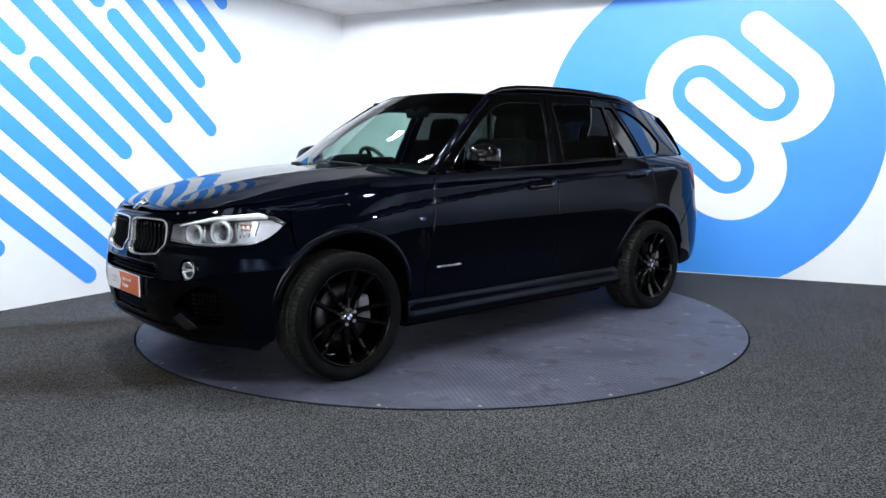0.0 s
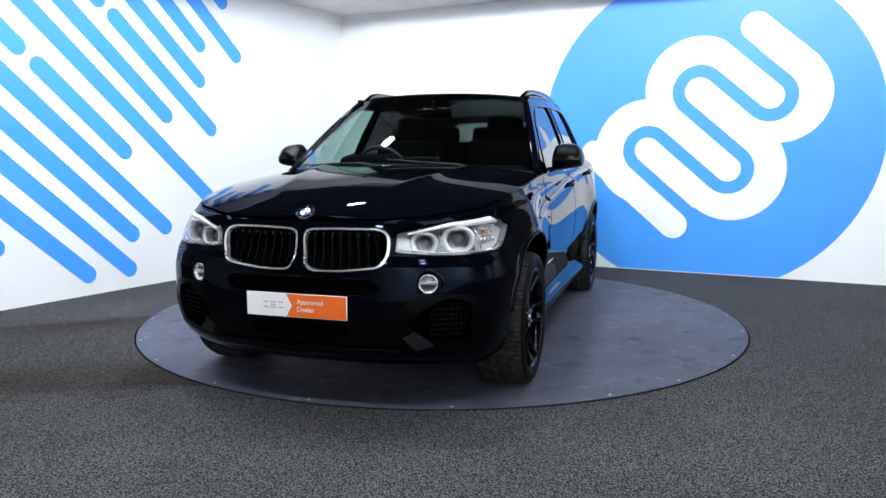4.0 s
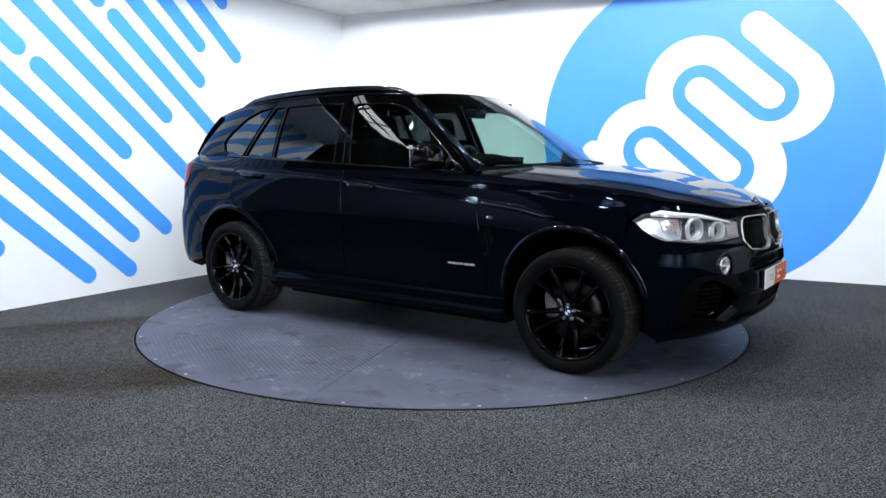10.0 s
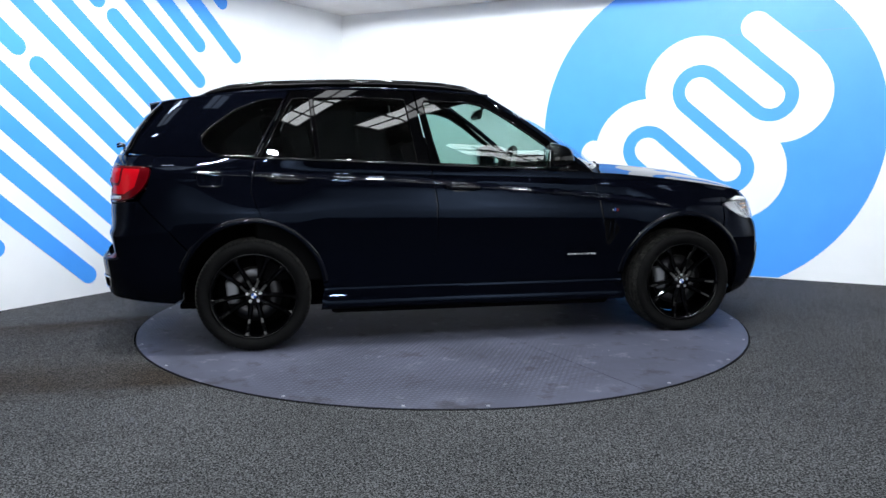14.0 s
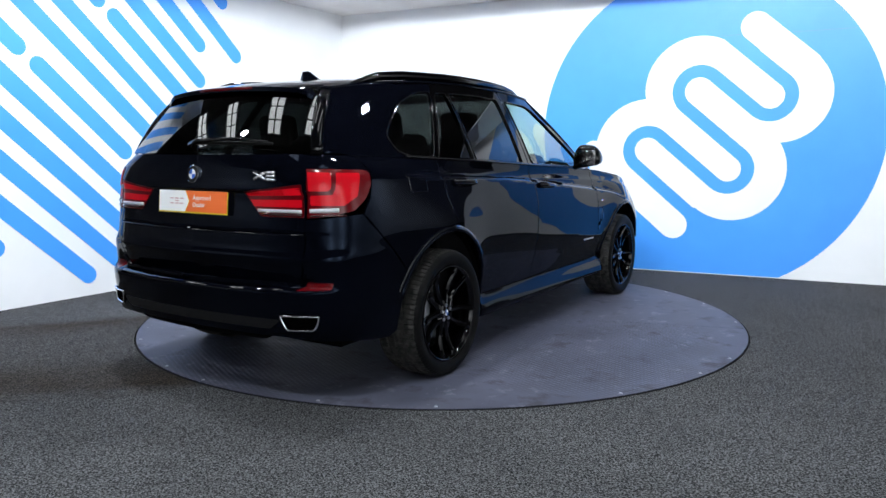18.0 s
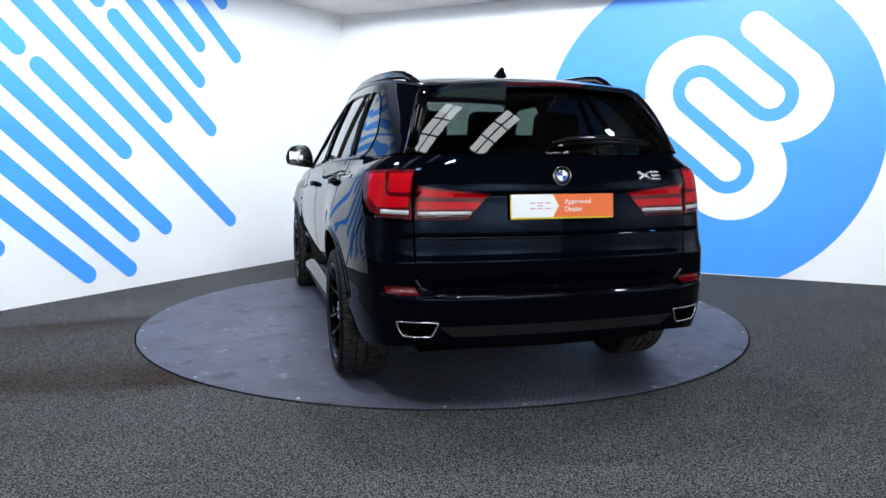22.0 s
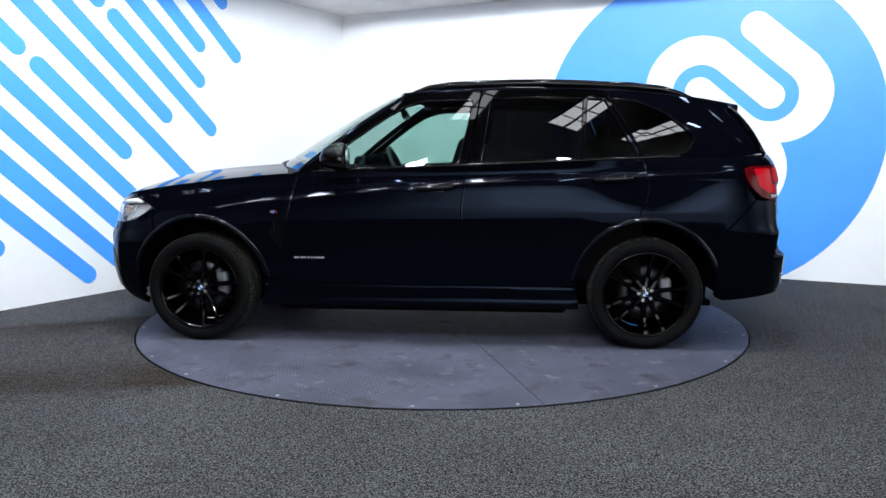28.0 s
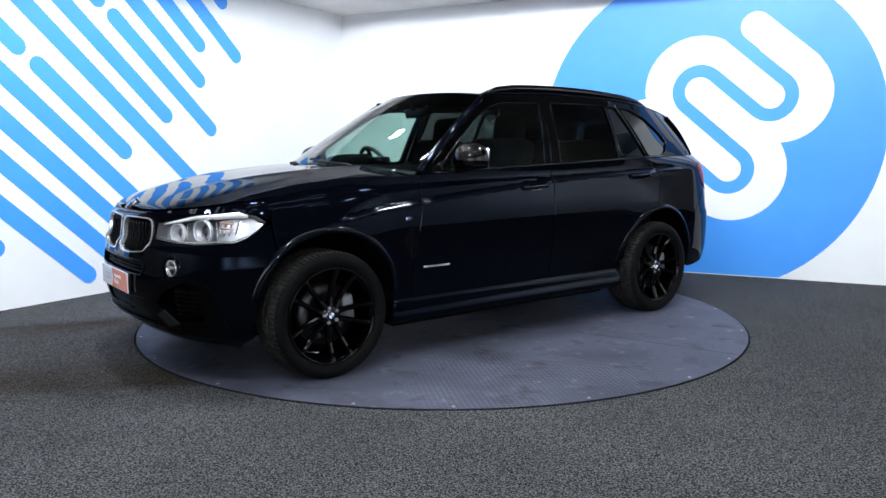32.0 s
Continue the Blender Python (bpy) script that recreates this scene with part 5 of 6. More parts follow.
rear_bumper = panel("rear_bumper", [sym(bump_half), pipe, mirror_loop(pipe), refl, mirror_loop(refl)], wrap_rear, PAINT, car, "rear bumper with two exhaust openings", step=0.014, thick=0.03)
edge_bead("bumper_glint_bead", [(ru(0.696, 0.7), 0.668), (ru(0.668, 0.64), 0.625), (ru(0.612, 0.62), 0.600), (ru(0.3, 0.6), 0.592)], 0.012, 0.003, rear_bumper, 0.001)
edge_bead("gate_glint_bead", [(ru(0.695, 0.86), 0.8605), (ru(0.3, 0.86), 0.8585)], 0.006, 0.0018, lower_gate, 0.0)
apron = rounded([(-ru(0.60, 0.42), 0.452), (ru(0.60, 0.42), 0.452), (ru(0.54, 0.42), 0.402), (-ru(0.54, 0.42), 0.402)], 0.01, 2)
panel("apron_strip", [apron], wrap_rear, PLASTIC, rear_bumper, "matt black apron strip", sink=-0.002, thick=0.006, gap=0, step=0.04)
diff_half = [(0.0, 0.364), (ru(0.56, 0.36), 0.362), (ru(0.46, 0.32), 0.315), (0.0, 0.308)]
# shade put into the apron's colour: near-black instead of plastic
panel("diffuser", [sym(diff_half)], wrap_rear, SHADE_BLACK, rear_bumper, "matt black lower apron", sink=0.03, step=0.05)
for s in (1, -1):
    corner = [(ru(0.703, 1.2), 1.241), (ru(0.703, 1.2), 1.176)] + [(rx(x, z), z) for x, z in ((-2.20, 1.171), (-2.10, 1.170), (-2.058, 1.165), (-2.058, 1.236))] + [(ru(0.70, 1.24), 1.243)]
    panel("rear_corner", [[(s * u, z) for u, z in corner]], wrap_rear, PAINT, car, gap=0.001)
    out = panel("tail_lamp", [[(s * u, z) for u, z in outer_lamp]], wrap_rear, RED, car, "red wraparound tail lamp", thick=0.03, sink=-0.003, step=0.03)
    inn = panel("tailgate_lamp", [[(s * u, z) for u, z in inner_lamp]], wrap_rear, RED, gate, "red tailgate lamp", thick=0.03, gap=0.003, sink=-0.003, step=0.03)

    def strip(name, u0, u1, z0, z1, h, mat, parent, label, proud=0.004):
        pts = [on(wrap_rear, s * u, z, proud)[0] for u, z in zip(np.linspace(u0, u1, 9), np.linspace(z0, z1, 9))]
        part(name, tube(name, pts, 0.004, h, mat, 8), parent, label)
    strip("reverse_strip", ru(0.722, 0.97), ru(0.722, 0.97) + 0.50 * (rx(-2.068, 1.07) - ru(0.709, 1.07)), 0.974, 0.978, 0.011, STRIP_GREY, out, "white reversing strip")
    strip("dark_band", ru(0.725, 0.97), ru(0.86, 0.97), 0.950, 0.953, 0.006, RED_DARK, out, "dark red band", 0.002)
    strip("reverse_strip", ru(0.44, 0.97), ru(0.685, 0.97), 0.971, 0.970, 0.009, STRIP_GREY, inn, "white reversing strip")
    strip("dark_band", ru(0.46, 0.97), ru(0.685, 0.97), 0.955, 0.953, 0.009, RED_DARK, inn, "dark red band", 0.002)
    # lit fields: an L and a square in the outer lamp, two bands in the inner one
    u_in2, u_out2 = ru(0.709, 1.07), rx(-2.068, 1.07)
    lit_l = [(0.03, 1.046), (0.03, 1.000), (0.60, 0.998), (0.80, 1.040), (0.87, 1.150), (0.52, 1.154), (0.48, 1.078), (0.42, 1.050)]
    lit_sq = [(0.03, 1.068), (0.36, 1.067), (0.41, 1.080), (0.44, 1.154), (0.03, 1.157)]
    for poly in (lit_l, lit_sq):
        poly = [(s * (u_in2 + (u_out2 - u_in2) * k), z) for k, z in poly]
        panel("light_field", [rounded(poly, 0.008, 2)], wrap_rear, RED_LIT, out, "bright red light field", sink=-0.0045, thick=0.004, gap=0, step=0.03)
    for poly in ([(0.415, 0.990), (0.684, 0.990), (0.684, 1.026), (0.392, 1.022)], [(0.382, 1.040), (0.684, 1.048), (0.684, 1.084), (0.358, 1.056)]):
        panel("light_field", [[(s * ru(y, 1.0), z) for y, z in rounded(poly, 0.006, 2)]], wrap_rear, RED_LIT, inn, "bright red light field", sink=-0.0045, thick=0.004, gap=0, step=0.03)
    panel("reflector", [[(s * u, z) for u, z in refl]], wrap_rear, RED, rear_bumper, "red reflector strip", gap=0.0015, thick=0.01, sink=0.004, step=0.03)
    tip = loop_tube("exhaust_tip", wrap_rear, [(s * u, z) for u, z in shrink(pipe, 0.008)], 0.004, 0.005, 0.007, CHROME, car, "chrome exhaust tip")
    # near-black sheet for the shade inside the pipe
    panel("pipe_mouth", [[(s * u, z) for u, z in shrink(pipe, -0.01)]], wrap_rear, SHADE_BLACK, tip, sink=0.05, thick=-0.045, gap=0, step=0.05)

# model marks drawn as plain bright bars
for y0, w in ((-0.415, 0.066), (-0.490, 0.048)):
    for dz, tilt in ((0.016, 1), (-0.016, -1)) if w > 0.05 else ((0.017, 0), (0.0, 0), (-0.017, 0)):
        a, _ = on(wrap_rear, ru(y0, 1.14), 1.137 + dz, 0.004)
        b, _ = on(wrap_rear, ru(y0 - w, 1.14), 1.137 + (dz * -1 if tilt else dz), 0.004)
        bar("mark_bar", a, b, 0.0065, KIDNEY_CHROME, gate, "bright chrome mark", flat=0.7)
for s in (1, -1):
    for k, w in enumerate((0.022, 0.012, 0.014, 0.010, 0.012, 0.014, 0.018, 0.018, 0.018)):
        x = 0.822 - 0.0228 * k
        p = Vector((x, s * (float(side_y(x, 0.565)) + 0.002), 0.566))
        bar("mark_bar", p, p + Vector((-w, 0, 0)), 0.0062, STRIP_GREY, car, "bright chrome mark", flat=0.3)
    for k in range(3):
        x = 0.968 - 0.016 * k
        p = Vector((x, s * (float(side_y(x, 0.866)) + 0.002), 0.866))
        bar("mark_bar", p, p + Vector((-0.011, 0, 0.0)), 0.010, (CHROME, BADGE_BLUE, RED)[k] if s > 0 else (RED, BADGE_BLUE, CHROME)[k], car, "small striped mark", flat=0.3)

# spoiler and rear window
def spoiler_point(t, y, under=0.0):
    """From the roof (t = 0) to the trailing edge (t = 1); the ends turn down beside the window."""
    b = abs(y) / 0.55
    x0, x1 = -1.955 + 0.05 * b**2.4, -2.175 + 0.075 * b**2.4
    x = x0 + (x1 - x0) * t
    drop = 0.030 * max(0.0, (b - 0.86) / 0.14) ** 2
    z = float(ridge(x0)) - 0.045 * b**2.4 + 0.005 + (1.588 - float(ridge(x0)) + 0.018 * b**2.4) * t**1.25
    return x, y, z - drop - under * (0.010 + 0.030 * t * (1 - 0.55 * t))


verts, faces, NT, NY = [], [], 9, 33
for under in (0.0, 1.0):
    verts += [spoiler_point(t, y, under) for t in np.linspace(0, 1, NT) for y in np.linspace(-0.55, 0.55, NY)]
cell = lambda k, i, j: k * NT * NY + i * NY + j
for k in (0, 1):
    faces += [(cell(k, i, j), cell(k, i, j + 1), cell(k, i + 1, j + 1), cell(k, i + 1, j)) for i in range(NT - 1) for j in range(NY - 1)]
n0 = len(verts)
ring_ij = [(0, j) for j in range(NY)] + [(i, NY - 1) for i in range(1, NT)] + [(NT - 1, j) for j in range(NY - 2, -1, -1)] + [(i, 0) for i in range(NT - 2, 0, -1)]
for k in (0, 1):
    verts += [verts[cell(k, i, j)] for i, j in ring_ij]
m = len(ring_ij)
faces += [(n0 + i, n0 + (i + 1) % m, n0 + m + (i + 1) % m, n0 + m + i) for i in range(m)]
me = mesh_data("spoiler", verts, faces, PAINT)
fix_normals(me)
spoiler = part("spoiler", me, car, "roof spoiler with turned-down ends")
part("brake_strip", tube("brake_strip", [Vector(spoiler_point(0.985, y, 0.45)) + Vector((-0.002, 0, 0)) for y in np.linspace(-0.20, 0.20, 9)], 0.005, 0.006, RED, 8), spoiler, "red high brake light")
rear_glass = panel("rear_window", [rounded([(-1, 0), (1, 0), (1, 1), (-1, 1)], 0.05)], rear_fn, REAR_GLASS, car, "dark rear window", step=0.06, thick=0.004, gap=0.004)
for s in (1, -1):
    pts = [Vector((-2.238, s * 0.694, 1.243)).lerp(Vector((-2.035, s * 0.578, 1.560)), k / 8) + Vector((-0.012, 0, 0.02)) * math.sin(math.pi * k / 8) for k in range(9)]
    part("window_edge", tube("window_edge", pts, 0.032, 0.010, GLOSS_BLACK, 10), rear_glass, "gloss black edge")
hub = Vector(rear_fn(np.array([0.0]), np.array([0.1]))[0]) + Vector((-0.02, 0, 0.01))
wiper = part("rear_wiper", tube("rear_wiper", [hub + Vector((-0.012, 0.04, -0.005)), hub + Vector((-0.016, -0.02, 0.012)), hub + Vector((0.004, -0.26, 0.022)), hub + Vector((0.032, -0.47, 0.008))], [0.014, 0.015, 0.007, 0.005], [0.012, 0.014, 0.007, 0.005], GLOSS_BLACK, 10), car, "black rear wiper")
part("blade", tube("blade", [hub + Vector((0.0, 0.02, 0.0)), hub + Vector((0.012, -0.25, 0.002)), hub + Vector((0.04, -0.50, -0.006))], 0.004, 0.008, RUBBER, 6), wiper)

# windscreen, cowl and wipers
panel("windscreen", [rounded([(-1, 0), (1, 0), (1, 1), (-1, 1)], 0.04)], screen_fn, SCREEN, car, "raked clear windscreen", step=0.06, thick=0.004, gap=0.003)
cowl_v, cowl_f, N = [], [], 17
for b in np.linspace(-1, 1, N):
    q = screen_fn(np.array([b]), np.array([0.02]))[0]
    xx = 0.885 + 0.18 * (1 - abs(b) ** 2.0)
    cowl_v += [tuple(q + np.array([-0.01, 0, -0.005])), (max(xx, q[0] + 0.02), q[1] * 0.98, float(hood_fn(np.array([max(xx, q[0] + 0.02)]), np.array([q[1] * 0.98]))[0][2]) - 0.022)]
for i in range(N - 1):
    cowl_f.append((2 * i, 2 * i + 1, 2 * i + 3, 2 * i + 2))
me = mesh_data("cowl", cowl_v, cowl_f, PLASTIC)
fix_normals(me)
part("cowl", me, car, "matt black scuttle panel")
for y0, y1, v1 in ((-0.10, -0.72, 0.05), (0.52, -0.06, 0.06)):
    base = Vector(screen_fn(np.array([y0 / 0.845]), np.array([0.0]))[0]) + Vector((0.03, 0, -0.012))
    mid_p = Vector(screen_fn(np.array([(y0 + y1) / 2 / 0.82]), np.array([0.03]))[0]) + Vector((0.012, 0, -0.004))
    end = Vector(screen_fn(np.array([y1 / 0.82]), np.array([v1]))[0]) + Vector((0.006, 0, -0.004))
    wip = part("wiper", tube("wiper", [base, base.lerp(mid_p, 0.4) + Vector((0, 0, 0.012)), mid_p, end], [0.014, 0.011, 0.008, 0.004], [0.014, 0.011, 0.008, 0.004], PLASTIC, 8), car, "black windscreen wiper")
    part("blade", tube("blade", [base.lerp(end, 0.15) + Vector((0, 0, 0.004)), base.lerp(end, 0.55) + Vector((-0.004, 0, 0.006)), end], 0.004, 0.009, RUBBER, 6), wip)

# pillars, roof edges, rails, fin
for s in (1, -1):
    pts = []
    for v in np.linspace(-0.02, 1.0, 12):
        q = screen_fn(np.array([float(s)]), np.array([min(max(v, 0), 1)]))[0]
        pts.append(Vector(q) + Vector((-0.008, s * 0.008, 0.0)))
    part("a_pillar", tube("a_pillar", pts, 0.026, 0.020, PAINT, 12), car)
    pts = [(float(x), s * (float(roof_y(x)) - 0.006), float(roof_z(x)) + 0.002) for x in np.linspace(0.12, -2.03, 40)]
    part("roof_edge", tube("roof_edge", pts, 0.014, 0.010, PAINT, 10), car)
    rail_x = [0.10, 0.04, -0.05, -0.2, -0.4, -0.6, -0.8, -1.0, -1.2, -1.4, -1.6, -1.72, -1.80]
    rail_z = curve([-1.80, -1.72, -1.6, -1.2, -0.8, -0.4, -0.05, 0.04, 0.10], [1.632, 1.662, 1.692, 1.722, 1.735, 1.731, 1.706, 1.680, 1.655])
    pts = [(x, s * (float(roof_y(x)) - 0.050), float(rail_z(x)) - 0.022) for x in rail_x]
    rail = part("roof_rail", tube("roof_rail", pts, 0.019, [0.012, 0.018, 0.024] + [0.026] * 7 + [0.024, 0.018, 0.012], GLOSS_BLACK, 14), car, "gloss black roof rail")
    for x in (-0.05, -0.85, -1.66):
        y = s * (float(roof_y(x)) - 0.050)
        bar("rail_foot", (x, y, float(rail_z(x)) - 0.010), (x, y, float(roof_z(x)) + 0.005), 0.03, GLOSS_BLACK, rail, flat=0.4, up=(1, 0, 0))
    pts = [Vector(green_fn(np.array([x]), np.array([float(top_line(x)) + 0.006]))[0]) * 1 + Vector((0, 0.003, 0)) for x in np.linspace(0.70, -1.67, 40)]
    pts = [Vector((p.x, s * p.y, p.z)) for p in pts]
    part("belt_moulding", tube("belt_moulding", pts, 0.006, 0.008, GLOSS_BLACK, 8), car, "gloss black belt strip")
fin_v, fin_f = [], []
for t in np.linspace(0, 1, 8):
    x, h, w = -1.40 - 0.17 * t, 0.062 * math.sin(min(1.0, t * 1.15) * math.pi / 2) ** 1.3 * (1 if t < 0.85 else 0.92), 0.034 * math.sin(math.pi * min(0.75, 0.2 + t * 0.6))
    zr = float(ridge(x)) - 0.004
    fin_v += [(x, -w, zr), (x, -w * 0.35, zr + h * 0.7), (x, 0, zr + h), (x, w * 0.35, zr + h * 0.7), (x, w, zr)]
for i in range(7):
    fin_f += [(5 * i + k, 5 * i + k + 1, 5 * i + k + 6, 5 * i + k + 5) for k in range(4)]
fin_f += [(0, 1, 2, 3, 4), (39, 38, 37, 36, 35)]
me = mesh_data("aerial_fin", fin_v, fin_f, PAINT)
fix_normals(me)
part("aerial_fin", me, car, "shark-fin roof aerial")

# handles, mirrors, vents, arch lips
for s in (1, -1):
    for x0, x1, z in ((-0.235, 0.010, 1.030), (-1.372, -1.118, 1.088)):
        cup = rounded([(x0 + 0.05, z - 0.030), (x1 - 0.045, z - 0.028), (x1 - 0.045, z + 0.024), (x0 + 0.05, z + 0.026)], 0.025)
        c = panel("handle_cup", [cup], flank_fn, GLOSS_BLACK, car, sink=-0.002, thick=0.004, gap=0, flip=s < 0)
        pts = []
        for t in np.linspace(0, 1, 13):
            x = x0 + (x1 - x0) * t
            pts.append((x, s * (float(side_y(x, z)) + 0.004 + 0.032 * min(1, 4.5 * t, 4.5 * (1 - t)) ** 0.6), z - 0.012 * (t - 0.5)))
        # handles take the glossier paint copy so that lamps glint on them
        part("door_handle", tube("door_handle", pts, 0.010, 0.0165, GLINT_PAINT, 14), car, "body-coloured door handle")
    # mirror
    cap = bmesh.new()
    bmesh.ops.create_uvsphere(cap, u_segments=28, v_segments=16, radius=1.0)
    for v in cap.verts:
        x, y, z = v.co
        e = 0.66 if z > 0 else 0.42
        x, y, z = (math.copysign(abs(c) ** e, c) for c in (x, y, z))
        taper = 1 - 0.20 * max(0, x)
        v.co = (x * 0.120 if x > 0 else x * 0.052, y * 0.108 * taper * (1 - 0.16 * max(0, z)), z * (0.100 if z > 0 else 0.070) * taper * (1 - 0.14 * y * s) + 0.006 * y * s)
    for f in cap.faces:
        f.smooth = True
    mirror = part("door_mirror", cap, car, "gloss black folding door mirror", at=pose(0.490, s * 1.003, 1.216), mat=GLOSS_BLACK)
    part("mirror_glass", box_bm(0.004, 0.160, 0.116, 0.0015), mirror, "silvered mirror glass", at=pose(-0.0515, 0, 0.0, 0, 0, s * 4), mat=CHROME)
    part("mirror_arm", tube("mirror_arm", [(0.01, -s * 0.06, -0.058), (0.015, -s * 0.100, -0.070), (0.03, -s * 0.155, -0.088)], [0.05, 0.045, 0.055], [0.018, 0.018, 0.022], GLOSS_BLACK, 10), mirror)
    tri = [(0.80, 1.126), (0.62, 1.134), (0.655, 1.21), (0.70, 1.19)]
    panel("mirror_base", [rounded(tri, 0.015)], green_fn, GLOSS_BLACK, mirror, gap=0, sink=-0.004, thick=0.006, flip=s < 0).matrix_basis = pose(-0.490, -s * 1.003, -1.216)
    gill = rounded([(0.868, 0.800), (0.945, 0.800), (0.985, 0.735), (0.915, 0.62), (0.893, 0.640)], 0.015)
    g = panel("side_vent", [gill], flank_fn, GLOSS_BLACK, car, "gloss black side vent", sink=-0.003, thick=0.01, gap=0, flip=s < 0)
    for k in range(2):
        x = 0.905 + 0.035 * k
        pts = [(x + 0.01 * t, s * (float(side_y(x, 0.70)) + 0.004), 0.66 + 0.03 * k + 0.12 * t) for t in (0, 0.5, 1)]
        part("vent_fin", tube("vent_fin", pts, 0.004, 0.006, PAINT, 6, up=(1, 0, 0)), g)
    for cx, a0, a1 in ((AXLE, 176, 12), (-AXLE, 164, 4)):
        # the outer bead of glossier paint is added for glints along the arch
        for rr_, wide, deep, rise in ((ARCH_R + 0.012, 0.012, 0.011, 0.0), (ARCH_R + 0.030, 0.009, 0.0026, 0.75)):
            pts = [(x, s * (float(side_y(x, z)) + 0.001), z) for x, z in arch(cx, a0, a1, 40, rr_)]
            part("arch_lip", tube("arch_lip", pts, wide, deep, GLINT_PAINT if rise else PAINT, 24, up=(0, s, rise)), car, "rounded wheel arch lip")
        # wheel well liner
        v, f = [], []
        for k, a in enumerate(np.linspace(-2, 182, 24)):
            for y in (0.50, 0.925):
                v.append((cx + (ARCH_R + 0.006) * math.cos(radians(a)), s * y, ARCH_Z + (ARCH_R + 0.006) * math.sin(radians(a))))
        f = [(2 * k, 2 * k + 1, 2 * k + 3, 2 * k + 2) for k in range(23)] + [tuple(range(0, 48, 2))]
        me = mesh_data("wheel_well", v, f, SHADE_BLACK)
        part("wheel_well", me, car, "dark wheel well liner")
    filler = rounded([(-1.78, 1.045), (-1.64, 1.045), (-1.63, 1.135), (-1.79, 1.14)], 0.02)
    if s < 0:
        panel("fuel_flap", [filler], flank_fn, PAINT, car, sink=-0.0015, thick=0.004, gap=0, flip=True)
        ring_pts = dense(filler, 0.01)
        P0, N0 = surface_normals(flank_fn, np.array(ring_pts), outward)
        # added bead of glossier paint that draws a glint round the flap
        part("flap_glint_bead", tube("flap_glint_bead", [Vector(q) for q in P0 * (1, -1, 1)], 0.003, 0.003, GLINT_PAINT, 10, True, up=(0, 1, 0)), car)

# ---------- wheels ----------
SEG = 504
profile = [(0.262, -0.112), (0.272, -0.124), (0.296, -0.134), (0.318, -0.1375), (0.338, -0.132), (0.350, -0.120), (WHEEL_R, -0.098), (WHEEL_R + 0.001, -0.062), (WHEEL_R - 0.007, -0.058), (WHEEL_R - 0.007, -0.048),
           (WHEEL_R + 0.001, -0.044), (WHEEL_R + 0.001, -0.008), (WHEEL_R - 0.007, -0.004), (WHEEL_R - 0.007, 0.004), (WHEEL_R + 0.001, 0.008), (WHEEL_R + 0.001, 0.044), (WHEEL_R - 0.007, 0.048), (WHEEL_R - 0.007, 0.058),
           (WHEEL_R + 0.001, 0.062), (WHEEL_R, 0.098), (0.350, 0.120), (0.338, 0.132), (0.318, 0.1375), (0.296, 0.134), (0.272, 0.124), (0.262, 0.112)]
verts, faces, n = [], [], len(profile)
for k in range(SEG):
    a = 2 * math.pi * k / SEG
    for r, l in profile:
        cut = 0.007 if (k % 6 == 0 and 0.06 < abs(l) < 0.125 and r > 0.345) else (0.004 if (k % 6 == 3 and abs(l) < 0.05 and r > 0.353) else 0)
        verts.append(((r - cut) * math.cos(a), l, (r - cut) * math.sin(a)))
for k in range(SEG):
    for i in range(n - 1):
        faces.append((k * n + i, k * n + i + 1, ((k + 1) % SEG) * n + i + 1, ((k + 1) % SEG) * n + i))
TYRE = mesh_data("tyre", verts, faces, RUBBER)
TYRE.materials.append(TREAD)
TYRE.polygons.foreach_set("material_index", [1 if 5 <= j % (n - 1) <= 19 else 0 for j in range(len(faces))])
fix_normals(TYRE)
TYRE.polygons.foreach_set("use_smooth", [not 5 <= j % (n - 1) <= 19 for j in range(len(faces))])
BARREL = lathe("wheel", [(0.266, 0.122), (0.273, 0.128), (0.270, 0.132), (0.260, 0.126), (0.255, 0.110), (0.246, 0.098), (0.249, 0.092), (0.242, 0.078), (0.245, 0.072), (0.238, 0.056), (0.234, -0.06), (0.266, -0.115)], RIM_BLACK, 72)
HUB = lathe("hub", [(0.0005, 0.098), (0.030, 0.100), (0.052, 0.096), (0.066, 0.082), (0.070, 0.05), (0.070, 0.0)], RIM_BLACK, 40)
DISC = lathe("brake_disc", [(0.07, 0.018), (0.175, 0.018), (0.175, -0.008), (0.07, -0.008)], STEEL, 48, closed=True)

# near-black disc added to block light and darken the gaps between spokes
SHADE_DISC = lathe("wheel_shade_disc", [(0.0005, -0.03), (0.234, -0.03), (0.234, -0.045)], SHADE_BLACK, 40)


def spoke_mesh(side):
    """One of a pair of spokes, from the hub to the rim, with a chamfered ridge."""
    v, f, rows = [], [], 9
    for i in range(rows):
        t = i / (rows - 1)
        r = 0.045 + t * 0.212
        off = side * (0.020 + 0.040 * t**1.15)
        y = 0.098 - 0.020 * math.sin(math.pi * min(t * 1.1, 1)) + 0.022 * t
        w = 0.0165 - 0.003 * t + (0.010 * max(0, t - 0.85) / 0.15)
        d = 0.030 - 0.010 * t
        for dz, dy in ((-w, -d), (-w, -0.006), (-w * 0.45, 0.004), (w * 0.45, 0.004), (w, -0.006), (w, -d)):
            v.append((r, y + dy, off + dz))
    for i in range(rows - 1):
        for k in range(6):
            f.append((6 * i + k, 6 * i + (k + 1) % 6, 6 * (i + 1) + (k + 1) % 6, 6 * (i + 1) + k))
    f += [tuple(range(6)), tuple(range(6 * rows - 1, 6 * rows - 7, -1))]
    me = mesh_data("spoke", v, f, RIM_BLACK, False)
    fix_normals(me)
    return me


